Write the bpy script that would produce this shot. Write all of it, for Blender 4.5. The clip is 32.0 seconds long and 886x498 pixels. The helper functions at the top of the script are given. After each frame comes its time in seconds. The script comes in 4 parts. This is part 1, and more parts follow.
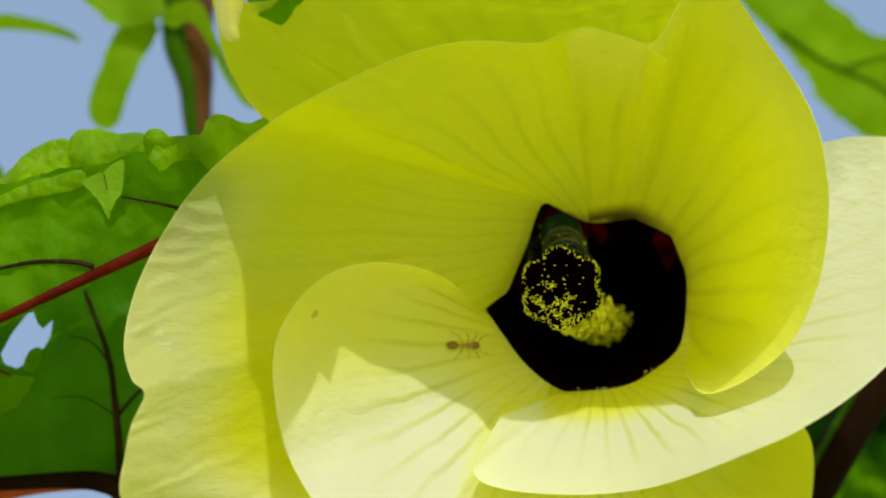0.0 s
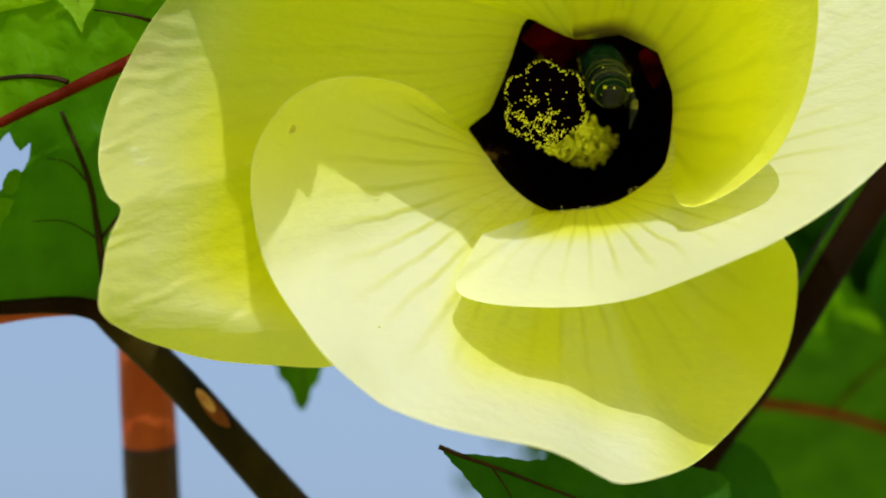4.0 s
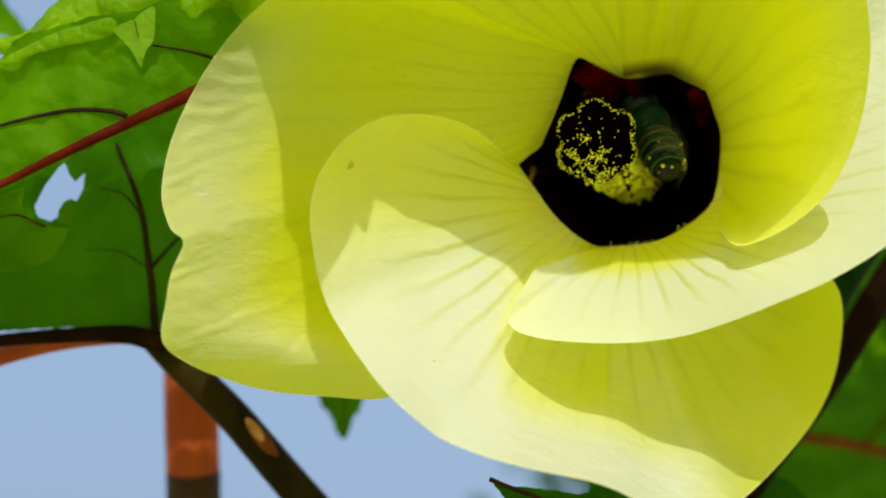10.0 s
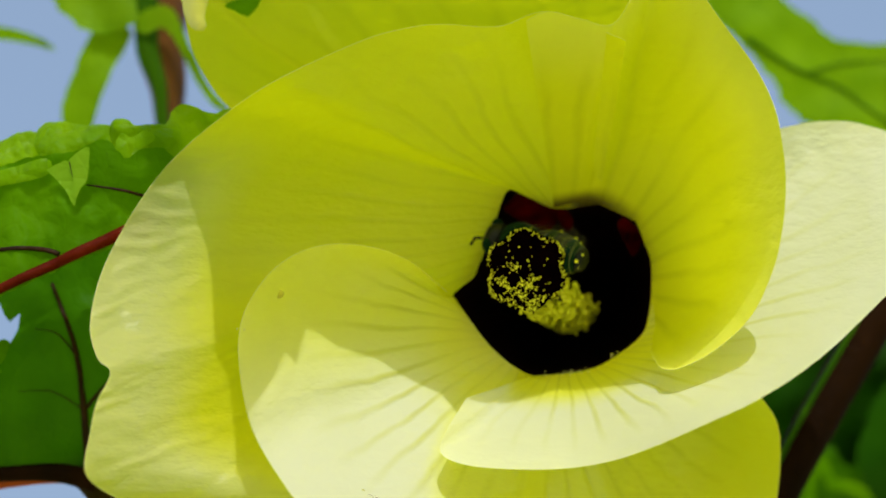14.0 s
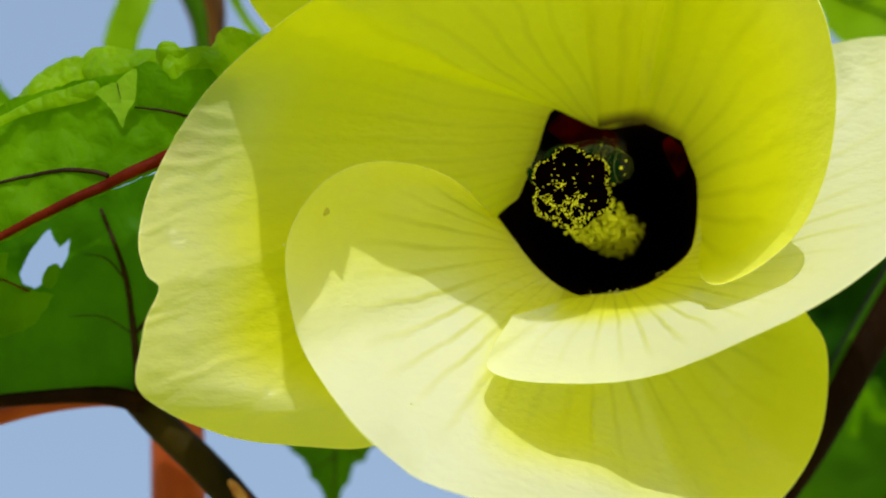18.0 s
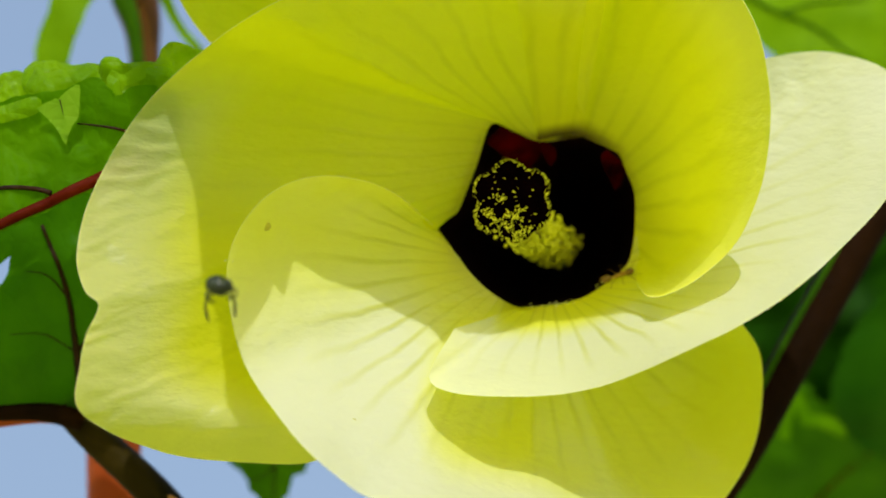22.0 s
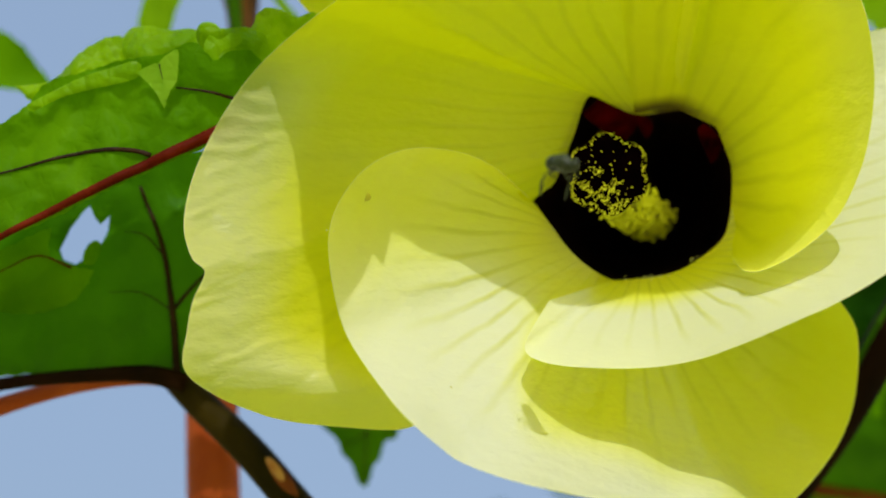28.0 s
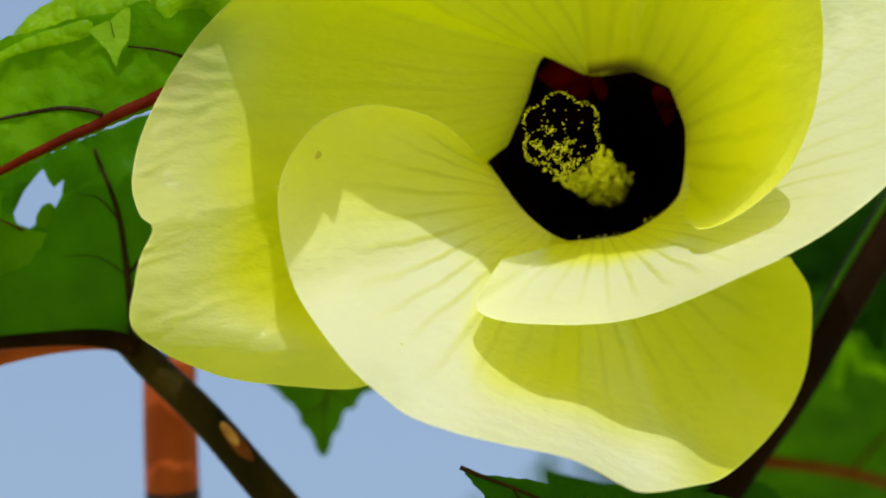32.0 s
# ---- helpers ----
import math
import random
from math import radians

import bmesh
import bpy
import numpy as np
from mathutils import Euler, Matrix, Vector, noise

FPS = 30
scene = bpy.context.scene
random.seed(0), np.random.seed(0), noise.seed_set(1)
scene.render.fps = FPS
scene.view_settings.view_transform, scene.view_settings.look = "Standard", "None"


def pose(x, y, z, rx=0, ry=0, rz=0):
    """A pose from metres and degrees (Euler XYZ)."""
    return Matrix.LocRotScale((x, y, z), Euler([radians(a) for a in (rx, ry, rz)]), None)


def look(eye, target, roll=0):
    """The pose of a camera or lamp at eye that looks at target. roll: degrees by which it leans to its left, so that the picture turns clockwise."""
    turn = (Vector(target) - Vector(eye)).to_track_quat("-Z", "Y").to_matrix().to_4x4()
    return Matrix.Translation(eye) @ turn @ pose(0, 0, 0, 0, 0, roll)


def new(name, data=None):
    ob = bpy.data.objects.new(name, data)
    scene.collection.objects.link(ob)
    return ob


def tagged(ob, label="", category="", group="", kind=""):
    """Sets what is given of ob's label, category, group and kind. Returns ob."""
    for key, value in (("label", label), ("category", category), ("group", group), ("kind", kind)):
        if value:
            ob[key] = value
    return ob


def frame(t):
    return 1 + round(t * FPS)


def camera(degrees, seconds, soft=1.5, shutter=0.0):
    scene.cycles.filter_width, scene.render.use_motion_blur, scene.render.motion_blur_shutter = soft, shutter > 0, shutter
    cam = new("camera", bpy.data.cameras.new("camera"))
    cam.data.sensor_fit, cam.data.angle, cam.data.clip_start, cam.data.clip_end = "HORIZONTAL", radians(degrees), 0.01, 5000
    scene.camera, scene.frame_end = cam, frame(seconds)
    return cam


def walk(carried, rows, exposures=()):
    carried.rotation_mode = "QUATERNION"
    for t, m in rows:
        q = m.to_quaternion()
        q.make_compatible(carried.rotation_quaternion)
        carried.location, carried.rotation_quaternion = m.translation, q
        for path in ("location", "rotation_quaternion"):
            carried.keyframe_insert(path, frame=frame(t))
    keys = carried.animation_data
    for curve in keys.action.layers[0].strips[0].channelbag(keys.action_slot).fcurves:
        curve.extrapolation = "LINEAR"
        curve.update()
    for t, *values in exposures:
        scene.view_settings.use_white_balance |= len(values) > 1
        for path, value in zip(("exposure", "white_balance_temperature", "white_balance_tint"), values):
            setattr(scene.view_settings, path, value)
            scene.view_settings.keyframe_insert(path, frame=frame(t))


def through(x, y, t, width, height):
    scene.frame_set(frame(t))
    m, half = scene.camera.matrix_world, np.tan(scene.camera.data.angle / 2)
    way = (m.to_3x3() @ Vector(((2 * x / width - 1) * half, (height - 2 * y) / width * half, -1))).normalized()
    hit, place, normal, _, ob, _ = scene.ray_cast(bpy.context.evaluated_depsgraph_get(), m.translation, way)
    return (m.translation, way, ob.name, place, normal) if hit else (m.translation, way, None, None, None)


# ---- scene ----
from mathutils import geometry

LENS = 40.0
cam = camera(LENS, 32.0, soft=1.9)
D = 0.11  # metres from the first eye to the flower's throat
FOCAL = 784 / math.tan(radians(LENS / 2))
BASE = pose(0, 0, 1.35, 25, 0, 0)  # the first eye, looking up at the flower
# seconds; shift right, ahead and up in units of D; yaw, pitch and lean in degrees
ROWS = [
    (0.0, -0.0002, 0.0009, 0.0015, -0.00, 0.03, 0.00),
    (0.5, -0.0220, 0.0060, -0.0054, -0.73, 0.67, 0.08),
    (1.0, -0.0367, 0.0075, -0.0081, -1.36, -0.16, 0.13),
    (1.5, -0.0248, 0.0058, -0.0230, -1.01, -1.19, 0.25),
    (2.0, -0.0158, 0.0037, -0.0260, -1.23, -3.34, 0.30),
    (2.5, -0.0015, 0.0046, -0.0282, -1.11, -5.09, 0.26),
    (4.5, 0.0099, 0.0140, -0.0368, 0.04, -6.31, 0.47),
    (5.0, 0.0104, 0.0149, -0.0265, 0.23, -5.91, 0.43),
    (5.5, 0.0113, 0.0174, -0.0389, 0.48, -3.96, 0.44),
    (6.0, 0.0174, 0.0187, -0.0243, 1.29, -3.33, 0.51),
    (6.5, 0.0042, 0.0134, -0.0103, 1.07, -2.68, 0.55),
    (7.0, 0.0179, 0.0137, -0.0188, 2.23, -1.13, 0.42),
    (7.5, 0.0209, 0.0103, -0.0142, 2.40, -1.43, 0.35),
    (8.0, 0.0094, 0.0067, -0.0172, 1.47, -2.17, 0.03),
    (8.5, 0.0069, 0.0072, -0.0192, 1.10, -3.28, 0.08),
    (9.0, 0.0037, 0.0056, -0.0292, 0.91, -3.87, 0.14),
    (9.5, -0.0062, 0.0016, -0.0282, 0.61, -4.71, 0.01),
    (10.0, -0.0190, -0.0012, -0.0265, 0.46, -5.15, -0.07),
    (10.5, -0.0239, -0.0007, -0.0280, 0.71, -5.08, -0.20),
    (11.0, -0.0133, -0.0063, -0.0427, 1.24, -4.41, -0.11),
    (11.5, -0.0140, -0.0105, -0.0487, 0.18, -4.84, -0.39),
    (12.0, -0.0147, -0.0080, -0.0444, -1.21, -5.47, -0.58),
    (12.5, 0.0125, -0.0070, -0.0516, -0.46, -3.95, -0.55),
    (13.0, 0.0018, -0.0007, -0.0519, -1.42, -1.95, -0.23),
    (13.5, 0.0032, -0.0048, -0.0464, -1.38, -0.05, 0.25),
    (14.0, 0.0158, -0.0077, -0.0473, -0.65, 2.18, 0.60),
    (14.5, 0.0178, -0.0106, -0.0525, -0.46, 4.18, 0.93),
    (16.5, 0.0089, -0.0118, -0.0664, -0.81, 3.88, 1.04),
    (17.0, 0.0074, -0.0099, -0.0672, -0.42, 2.49, 0.94),
    (17.5, 0.0028, -0.0058, -0.0667, 0.03, 0.92, 0.74),
    (18.0, 0.0070, -0.0049, -0.0794, 0.99, 0.33, 0.96),
    (18.5, 0.0004, -0.0035, -0.0772, 0.93, -0.45, 0.97),
    (19.0, -0.0035, 0.0004, -0.0696, 0.50, -0.72, 0.61),
    (19.5, 0.0058, -0.0027, -0.0738, 0.24, 0.45, 0.64),
    (20.0, 0.0091, -0.0041, -0.0744, -0.48, 1.64, 0.85),
    (20.5, 0.0092, -0.0088, -0.0723, -1.25, 2.32, 1.03),
    (21.0, 0.0259, -0.0114, -0.0737, -0.89, 2.63, 1.40),
    (21.5, 0.0109, -0.0158, -0.0638, -1.86, 1.24, 1.24),
    (22.0, -0.0011, -0.0080, -0.0694, -2.27, 0.31, 1.29),
    (22.5, 0.0014, -0.0144, -0.0672, -1.49, -0.67, 1.05),
    (23.0, 0.0005, -0.0146, -0.0645, -1.06, -1.39, 1.00),
    (23.5, 0.0016, -0.0124, -0.0620, -0.86, -1.98, 0.80),
    (24.0, 0.0019, -0.0143, -0.0637, -0.69, -2.19, 0.72),
    (24.5, 0.0030, -0.0128, -0.0654, -0.32, -2.22, 0.77),
    (25.0, -0.0022, -0.0184, -0.0624, -0.06, -2.36, 0.78),
    (25.5, -0.0078, -0.0156, -0.0665, 0.29, -1.93, 0.76),
    (26.0, -0.0137, -0.0253, -0.0565, 1.22, -2.13, 0.54),
    (26.5, -0.0096, -0.0321, -0.0556, 2.68, -1.70, 0.48),
    (28.5, -0.0143, -0.0177, -0.0746, 1.28, -1.08, 0.65),
    (29.0, 0.0049, -0.0217, -0.0881, 1.33, -1.39, 0.78),
    (29.5, -0.0105, -0.0167, -0.0897, -0.52, -2.16, 0.70),
    (30.0, 0.0091, -0.0136, -0.0842, -0.11, -2.95, 0.56),
    (30.5, -0.0049, -0.0127, -0.0827, -1.05, -3.04, 0.57),
    (31.0, 0.0095, -0.0135, -0.0875, -0.01, -2.56, 0.69),
    (31.5, 0.0101, -0.0136, -0.0882, 0.37, -2.31, 0.71),
    (32.0, 0.0063, -0.0162, -0.0948, 0.52, -1.37, 0.66),
]
walk(cam, [(t, BASE @ Matrix.Translation((D * x, D * y, D * z)) @ pose(0, 0, 0, 0, 0, yaw) @ pose(0, 0, 0, pitch) @ pose(0, 0, 0, 0, lean) @ pose(0, 0, 0, 90))
           for t, x, y, z, yaw, pitch, lean in ROWS],
     [(t, 1.24 + e) for t, e in ((0, 0.0), (2, 0.08), (13, 0.10), (14, 0.0), (17.5, 0.04), (18.5, 0.1), (19.6, 0.0), (21, 0.0), (22, 0.07), (25, 0.04), (26, 0.0), (28.5, 0.0), (29.6, 0.1), (31, 0.07), (32, 0.02))])
cam.data.dof.use_dof, cam.data.dof.focus_distance, cam.data.dof.aperture_fstop = True, 0.099, 21.0

# ---- world, sun ----
SUN_LOCAL = Vector((0.06, -0.55, 0.83)).normalized()  # towards the sun, in the flower's frame
SUN_DIR = (BASE.to_3x3() @ SUN_LOCAL).normalized()
world = bpy.data.worlds.new("sky")
scene.world = world
world.use_nodes = True
wn = world.node_tree.nodes
sky = wn.new("ShaderNodeTexSky")
sky.sky_type, sky.sun_disc = "NISHITA", False
sky.sun_elevation = math.asin(SUN_DIR.z)
sky.sun_rotation = math.atan2(SUN_DIR.x, SUN_DIR.y)
sky.air_density, sky.dust_density, sky.ozone_density = 1.0, 7.0, 1.2
wn["Background"].inputs["Strength"].default_value = 0.15
haze = wn.new("ShaderNodeMix")  # thin even haze over the clear sky
haze.data_type = "RGBA"
haze.inputs[0].default_value, haze.inputs[7].default_value = 0.90, (0.78, 1.10, 1.62, 1)
world.node_tree.links.new(sky.outputs["Color"], haze.inputs[6])
world.node_tree.links.new(haze.outputs[2], wn["Background"].inputs["Color"])
sun = new("sun", bpy.data.lights.new("sun", "SUN"))
sun.data.energy, sun.data.angle, sun.data.color = 1.06, radians(0.35), (1.0, 0.99, 0.98)
sun.matrix_world = look(SUN_DIR * 3, (0, 0, 0))


# ---- materials ----
def material(name):
    m = bpy.data.materials.new(name)
    m.use_nodes = True
    m.node_tree.nodes.clear()
    return m, m.node_tree.nodes, m.node_tree.links


def mixed(nodes, links, fac, a, b, mode="MIX"):
    n = nodes.new("ShaderNodeMix")
    n.data_type, n.blend_type = "RGBA", mode
    for socket, value in ((n.inputs[0], fac), (n.inputs[6], a), (n.inputs[7], b)):
        if hasattr(value, "links"):
            links.new(value, socket)
        else:
            socket.default_value = value
    return n.outputs[2]


def noisy(nodes, links, scale, detail=4.0, low=0.35, high=0.65, stretch=None):
    co = nodes.new("ShaderNodeTexCoord").outputs["Object"]
    if stretch:
        mp = nodes.new("ShaderNodeMapping")
        mp.inputs["Scale"].default_value = stretch
        links.new(co, mp.inputs["Vector"])
        co = mp.outputs["Vector"]
    tex = nodes.new("ShaderNodeTexNoise")
    tex.inputs["Scale"].default_value, tex.inputs["Detail"].default_value = scale, detail
    links.new(co, tex.inputs["Vector"])
    ramp = nodes.new("ShaderNodeMapRange")
    ramp.inputs["From Min"].default_value, ramp.inputs["From Max"].default_value = low, high
    links.new(tex.outputs["Fac"], ramp.inputs["Value"])
    return ramp.outputs["Result"]


def calc(nodes, links, op, a, b=0.0, c=0.0):
    n = nodes.new("ShaderNodeMath")
    n.operation = op
    for socket, value in zip(n.inputs, (a, b, c)):
        if hasattr(value, "links"):
            links.new(value, socket)
        else:
            socket.default_value = value
    return n.outputs[0]


def finish(nodes, links, colour, rough=0.5, height=None, bump=0.3, dist=0.0002, through_colour=None, through_amount=0.0, specular=0.4, coat=0.0, coat_rough=0.3, coat_ior=1.5):
    p = nodes.new("ShaderNodeBsdfPrincipled")
    for socket, value in ((p.inputs["Base Color"], colour), (p.inputs["Roughness"], rough)):
        if hasattr(value, "links"):
            links.new(value, socket)
        else:
            socket.default_value = value
    p.inputs["Specular IOR Level"].default_value = specular
    p.inputs["Coat IOR"].default_value = coat_ior
    for socket, value in ((p.inputs["Coat Weight"], coat), (p.inputs["Coat Roughness"], coat_rough)):
        if hasattr(value, "links"):
            links.new(value, socket)
        else:
            socket.default_value = value
    out = nodes.new("ShaderNodeOutputMaterial")
    normal = None
    if height is not None:
        b = nodes.new("ShaderNodeBump")
        b.inputs["Strength"].default_value, b.inputs["Distance"].default_value = bump, dist
        links.new(height, b.inputs["Height"])
        normal = b.outputs["Normal"]
        links.new(normal, p.inputs["Normal"])
        links.new(normal, p.inputs["Coat Normal"])
    shader = p.outputs["BSDF"]
    if through_amount:
        t = nodes.new("ShaderNodeBsdfTranslucent")
        if hasattr(through_colour, "links"):
            links.new(through_colour, t.inputs["Color"])
        else:
            t.inputs["Color"].default_value = through_colour
        if normal:
            links.new(normal, t.inputs["Normal"])
        mix = nodes.new("ShaderNodeMixShader")
        mix.inputs[0].default_value = through_amount
        links.new(shader, mix.inputs[1])
        links.new(t.outputs["BSDF"], mix.inputs[2])
        shader = mix.outputs[0]
    links.new(shader, out.inputs["Surface"])


def petal_material(name, outer_dark, outer_light, tip, strength, clear, reach, gloss, span, stain=None, lobe=None, width=0.2, sheen=0.0, tuck=None):
    """Pale yellow petal: fine veins that fan out from the throat, faint crinkles, light that shines through; sunlit
    ends painted cream.
    """
    m, n, l = material(name)
    uv = n.new("ShaderNodeUVMap")
    uv.uv_map = "petal"
    sep = n.new("ShaderNodeSeparateXYZ")
    l.new(uv.outputs["UV"], sep.inputs["Vector"])
    wob = noisy(n, l, 75, 3, 0.2, 0.8)
    across = calc(n, l, "ADD", calc(n, l, "MULTIPLY", sep.outputs["X"], 1.0), calc(n, l, "MULTIPLY", wob, 0.8))
    saw = calc(n, l, "ABSOLUTE", calc(n, l, "SUBTRACT", calc(n, l, "FRACT", across), 0.5))
    line = n.new("ShaderNodeMapRange")
    line.interpolation_type = "SMOOTHSTEP"
    line.inputs["From Min"].default_value, line.inputs["From Max"].default_value = width, 0.01
    l.new(saw, line.inputs["Value"])
    fade = n.new("ShaderNodeMapRange")
    fade.inputs["From Min"].default_value, fade.inputs["From Max"].default_value = span
    l.new(sep.outputs["Y"], fade.inputs["Value"])
    patch = noisy(n, l, 90, 2, 0.38, 0.62)
    vein = calc(n, l, "MULTIPLY", calc(n, l, "MULTIPLY", line.outputs["Result"], fade.outputs["Result"]), calc(n, l, "ADD", calc(n, l, "MULTIPLY", patch, 0.6), 0.25))
    base = mixed(n, l, noisy(n, l, 60, 3, 0.3, 0.7), outer_dark, outer_light)
    throat = n.new("ShaderNodeMapRange")
    throat.inputs["From Min"].default_value, throat.inputs["From Max"].default_value = 0.30, 0.03
    l.new(sep.outputs["Y"], throat.inputs["Value"])
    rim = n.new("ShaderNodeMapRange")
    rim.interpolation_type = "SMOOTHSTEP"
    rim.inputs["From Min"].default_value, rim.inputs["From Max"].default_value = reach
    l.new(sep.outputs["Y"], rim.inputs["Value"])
    if tuck:  # the painted sunlit cream begins further out where the folded side is in shade
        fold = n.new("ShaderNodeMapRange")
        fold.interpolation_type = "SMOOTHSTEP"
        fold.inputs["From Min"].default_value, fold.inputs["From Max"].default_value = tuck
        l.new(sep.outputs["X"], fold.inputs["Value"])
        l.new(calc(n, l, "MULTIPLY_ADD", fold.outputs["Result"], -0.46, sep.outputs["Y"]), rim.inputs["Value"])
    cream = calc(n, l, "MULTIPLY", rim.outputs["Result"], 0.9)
    if lobe:  # the painted sunlit cream keeps to the stretch of free end that catches sun
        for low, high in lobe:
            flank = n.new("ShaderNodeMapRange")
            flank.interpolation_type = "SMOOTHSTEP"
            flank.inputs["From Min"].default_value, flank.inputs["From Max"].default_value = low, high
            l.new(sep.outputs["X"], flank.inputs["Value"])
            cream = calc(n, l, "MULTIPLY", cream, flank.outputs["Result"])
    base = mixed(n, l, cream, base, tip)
    base = mixed(n, l, throat.outputs["Result"], base, (0.84, 0.81, 0.012, 1))
    colour = mixed(n, l, calc(n, l, "MULTIPLY", vein, strength), base, (0.64, 0.66, 0.012, 1))
    glow = mixed(n, l, calc(n, l, "MULTIPLY", vein, 0.5), (0.960, 0.955, 0.003, 1), (0.72, 0.715, 0.003, 1))
    if stain:  # a brown blush where the petal meets the notch of the throat
        near, side = n.new("ShaderNodeMapRange"), n.new("ShaderNodeMapRange")
        near.interpolation_type = side.interpolation_type = "SMOOTHSTEP"
        near.inputs["From Min"].default_value, near.inputs["From Max"].default_value = 0.085, 0.0
        side.inputs["From Min"].default_value, side.inputs["From Max"].default_value = stain
        l.new(sep.outputs["Y"], near.inputs["Value"])
        l.new(sep.outputs["X"], side.inputs["Value"])
        blush = calc(n, l, "MULTIPLY", calc(n, l, "MULTIPLY", near.outputs["Result"], side.outputs["Result"]), 0.85)
        colour = mixed(n, l, blush, colour, (0.06, 0.016, 0.001, 1))
        glow = mixed(n, l, blush, glow, (0.10, 0.03, 0.001, 1))
    crinkle = noisy(n, l, 420, 4, 0.2, 0.8, (1.0, 1.0, 2.4))
    height = calc(n, l, "SUBTRACT", calc(n, l, "MULTIPLY", crinkle, 0.5), calc(n, l, "MULTIPLY", vein, 0.35))
    waxy = calc(n, l, "MULTIPLY_ADD", noisy(n, l, 210, 5, 0.35, 0.7), 0.6 * sheen, 0.4 * sheen)
    finish(n, l, colour, 0.5, height, 0.7, 0.0004, glow, clear, gloss, waxy, 0.30, 1.8)
    return m


def leaf_material(name, dark, light, through, amount=0.35, bump=0.16, rough=0.5, gloss=0.09, quilting=700):
    m, n, l = material(name)
    ribs = noisy(n, l, 260, 3, 0.3, 0.7, (1.0, 1.0, 0.22))
    quilt = n.new("ShaderNodeTexVoronoi")
    quilt.feature = "DISTANCE_TO_EDGE"
    quilt.inputs["Scale"].default_value = quilting
    co = n.new("ShaderNodeTexCoord").outputs["Object"]
    l.new(co, quilt.inputs["Vector"])
    rib = n.new("ShaderNodeMapRange")
    rib.inputs["From Min"].default_value, rib.inputs["From Max"].default_value = 0.0, 0.18
    l.new(quilt.outputs["Distance"], rib.inputs["Value"])
    tone = noisy(n, l, 130, 5, 0.3, 0.7)
    colour = mixed(n, l, tone, dark, light)
    colour = mixed(n, l, calc(n, l, "MULTIPLY", calc(n, l, "SUBTRACT", 1.0, rib.outputs["Result"]), 0.12), colour, light)
    colour = mixed(n, l, calc(n, l, "MULTIPLY", ribs, 0.55), colour, dark)
    glow = mixed(n, l, tone, through, tuple(c * 1.35 for c in through[:3]) + (1,))
    height = calc(n, l, "SUBTRACT", calc(n, l, "ADD", calc(n, l, "MULTIPLY", rib.outputs["Result"], 0.6), calc(n, l, "MULTIPLY", noisy(n, l, 900, 3), 0.4)), calc(n, l, "MULTIPLY", ribs, 0.8))
    finish(n, l, colour, rough, height, bump, 0.0004, glow, amount, gloss)
    return m


def plain(name, dark, light, scale=300, rough=0.5, bump=0.3, dist=0.0002, stretch=None, specular=0.4, coat=0.0):
    m, n, l = material(name)
    tone = noisy(n, l, scale, 5, 0.3, 0.7, stretch)
    finish(n, l, mixed(n, l, tone, dark, light), rough, noisy(n, l, scale * 4, 3), bump, dist, specular=specular, coat=coat)
    return m


# lit and shaded petal colours: sunlight painted as cream, shaded petals left yellow
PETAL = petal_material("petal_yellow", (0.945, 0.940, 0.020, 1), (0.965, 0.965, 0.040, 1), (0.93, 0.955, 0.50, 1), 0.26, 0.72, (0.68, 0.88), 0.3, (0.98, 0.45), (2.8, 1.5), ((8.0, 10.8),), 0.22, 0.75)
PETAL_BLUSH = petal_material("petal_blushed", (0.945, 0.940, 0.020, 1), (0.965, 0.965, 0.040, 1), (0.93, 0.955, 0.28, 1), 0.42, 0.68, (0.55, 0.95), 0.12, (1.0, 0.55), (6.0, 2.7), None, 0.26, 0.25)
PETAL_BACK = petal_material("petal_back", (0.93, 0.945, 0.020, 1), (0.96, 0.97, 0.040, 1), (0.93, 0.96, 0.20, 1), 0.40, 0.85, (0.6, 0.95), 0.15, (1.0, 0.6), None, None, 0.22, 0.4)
CREAM_SUNLIT = ((0.90, 0.93, 0.06, 1), (0.92, 0.95, 0.13, 1), (0.90, 0.92, 0.88, 1), 0.8, 0.50)
PETAL_FOLD = petal_material("petal_sunlit_fold", *CREAM_SUNLIT, (0.12, 0.42), 0.60, (0.80, 0.40), None, ((4.2, 8.6), (18.8, 16.6)), 0.2, 1.0, (9.5, 13.0))
PETAL_PALE = petal_material("petal_sunlit_cream", *CREAM_SUNLIT, (0.16, 0.42), 0.60, (0.84, 0.42), None, None, 0.2, 1.0)
RIM = plain("petal_edge", (0.84, 0.85, 0.26, 1), (0.90, 0.90, 0.38, 1), 300, 0.5, 0.2)
EYE = plain("maroon_throat", (0.004, 0.0005, 0.001, 1), (0.014, 0.001, 0.002, 1), 160, 0.7, 0.2, specular=0.06)
EYE_RED = plain("red_patch", (0.008, 0.0003, 0.0006, 1), (0.09, 0.001, 0.002, 1), 420, 0.8, 0.2, specular=0.02)
STIGMA = plain("stigma_velvet", (0.001, 0.0003, 0.0005, 1), (0.003, 0.0006, 0.001, 1), 700, 0.95, 0.4, specular=0.0)
POLLEN = plain("pollen_yellow", (0.92, 0.92, 0.012, 1), (0.97, 0.97, 0.04, 1), 1500, 0.6, 0.4)
COLUMN = plain("column_cream", (0.62, 0.62, 0.10, 1), (0.8, 0.78, 0.2, 1), 400, 0.55, 0.3)
LEAF = leaf_material("leaf_green", (0.045, 0.145, 0.0005, 1), (0.125, 0.275, 0.001, 1), (0.22, 0.51, 0.0003, 1), 0.42, 0.2, 0.5, 0.03)
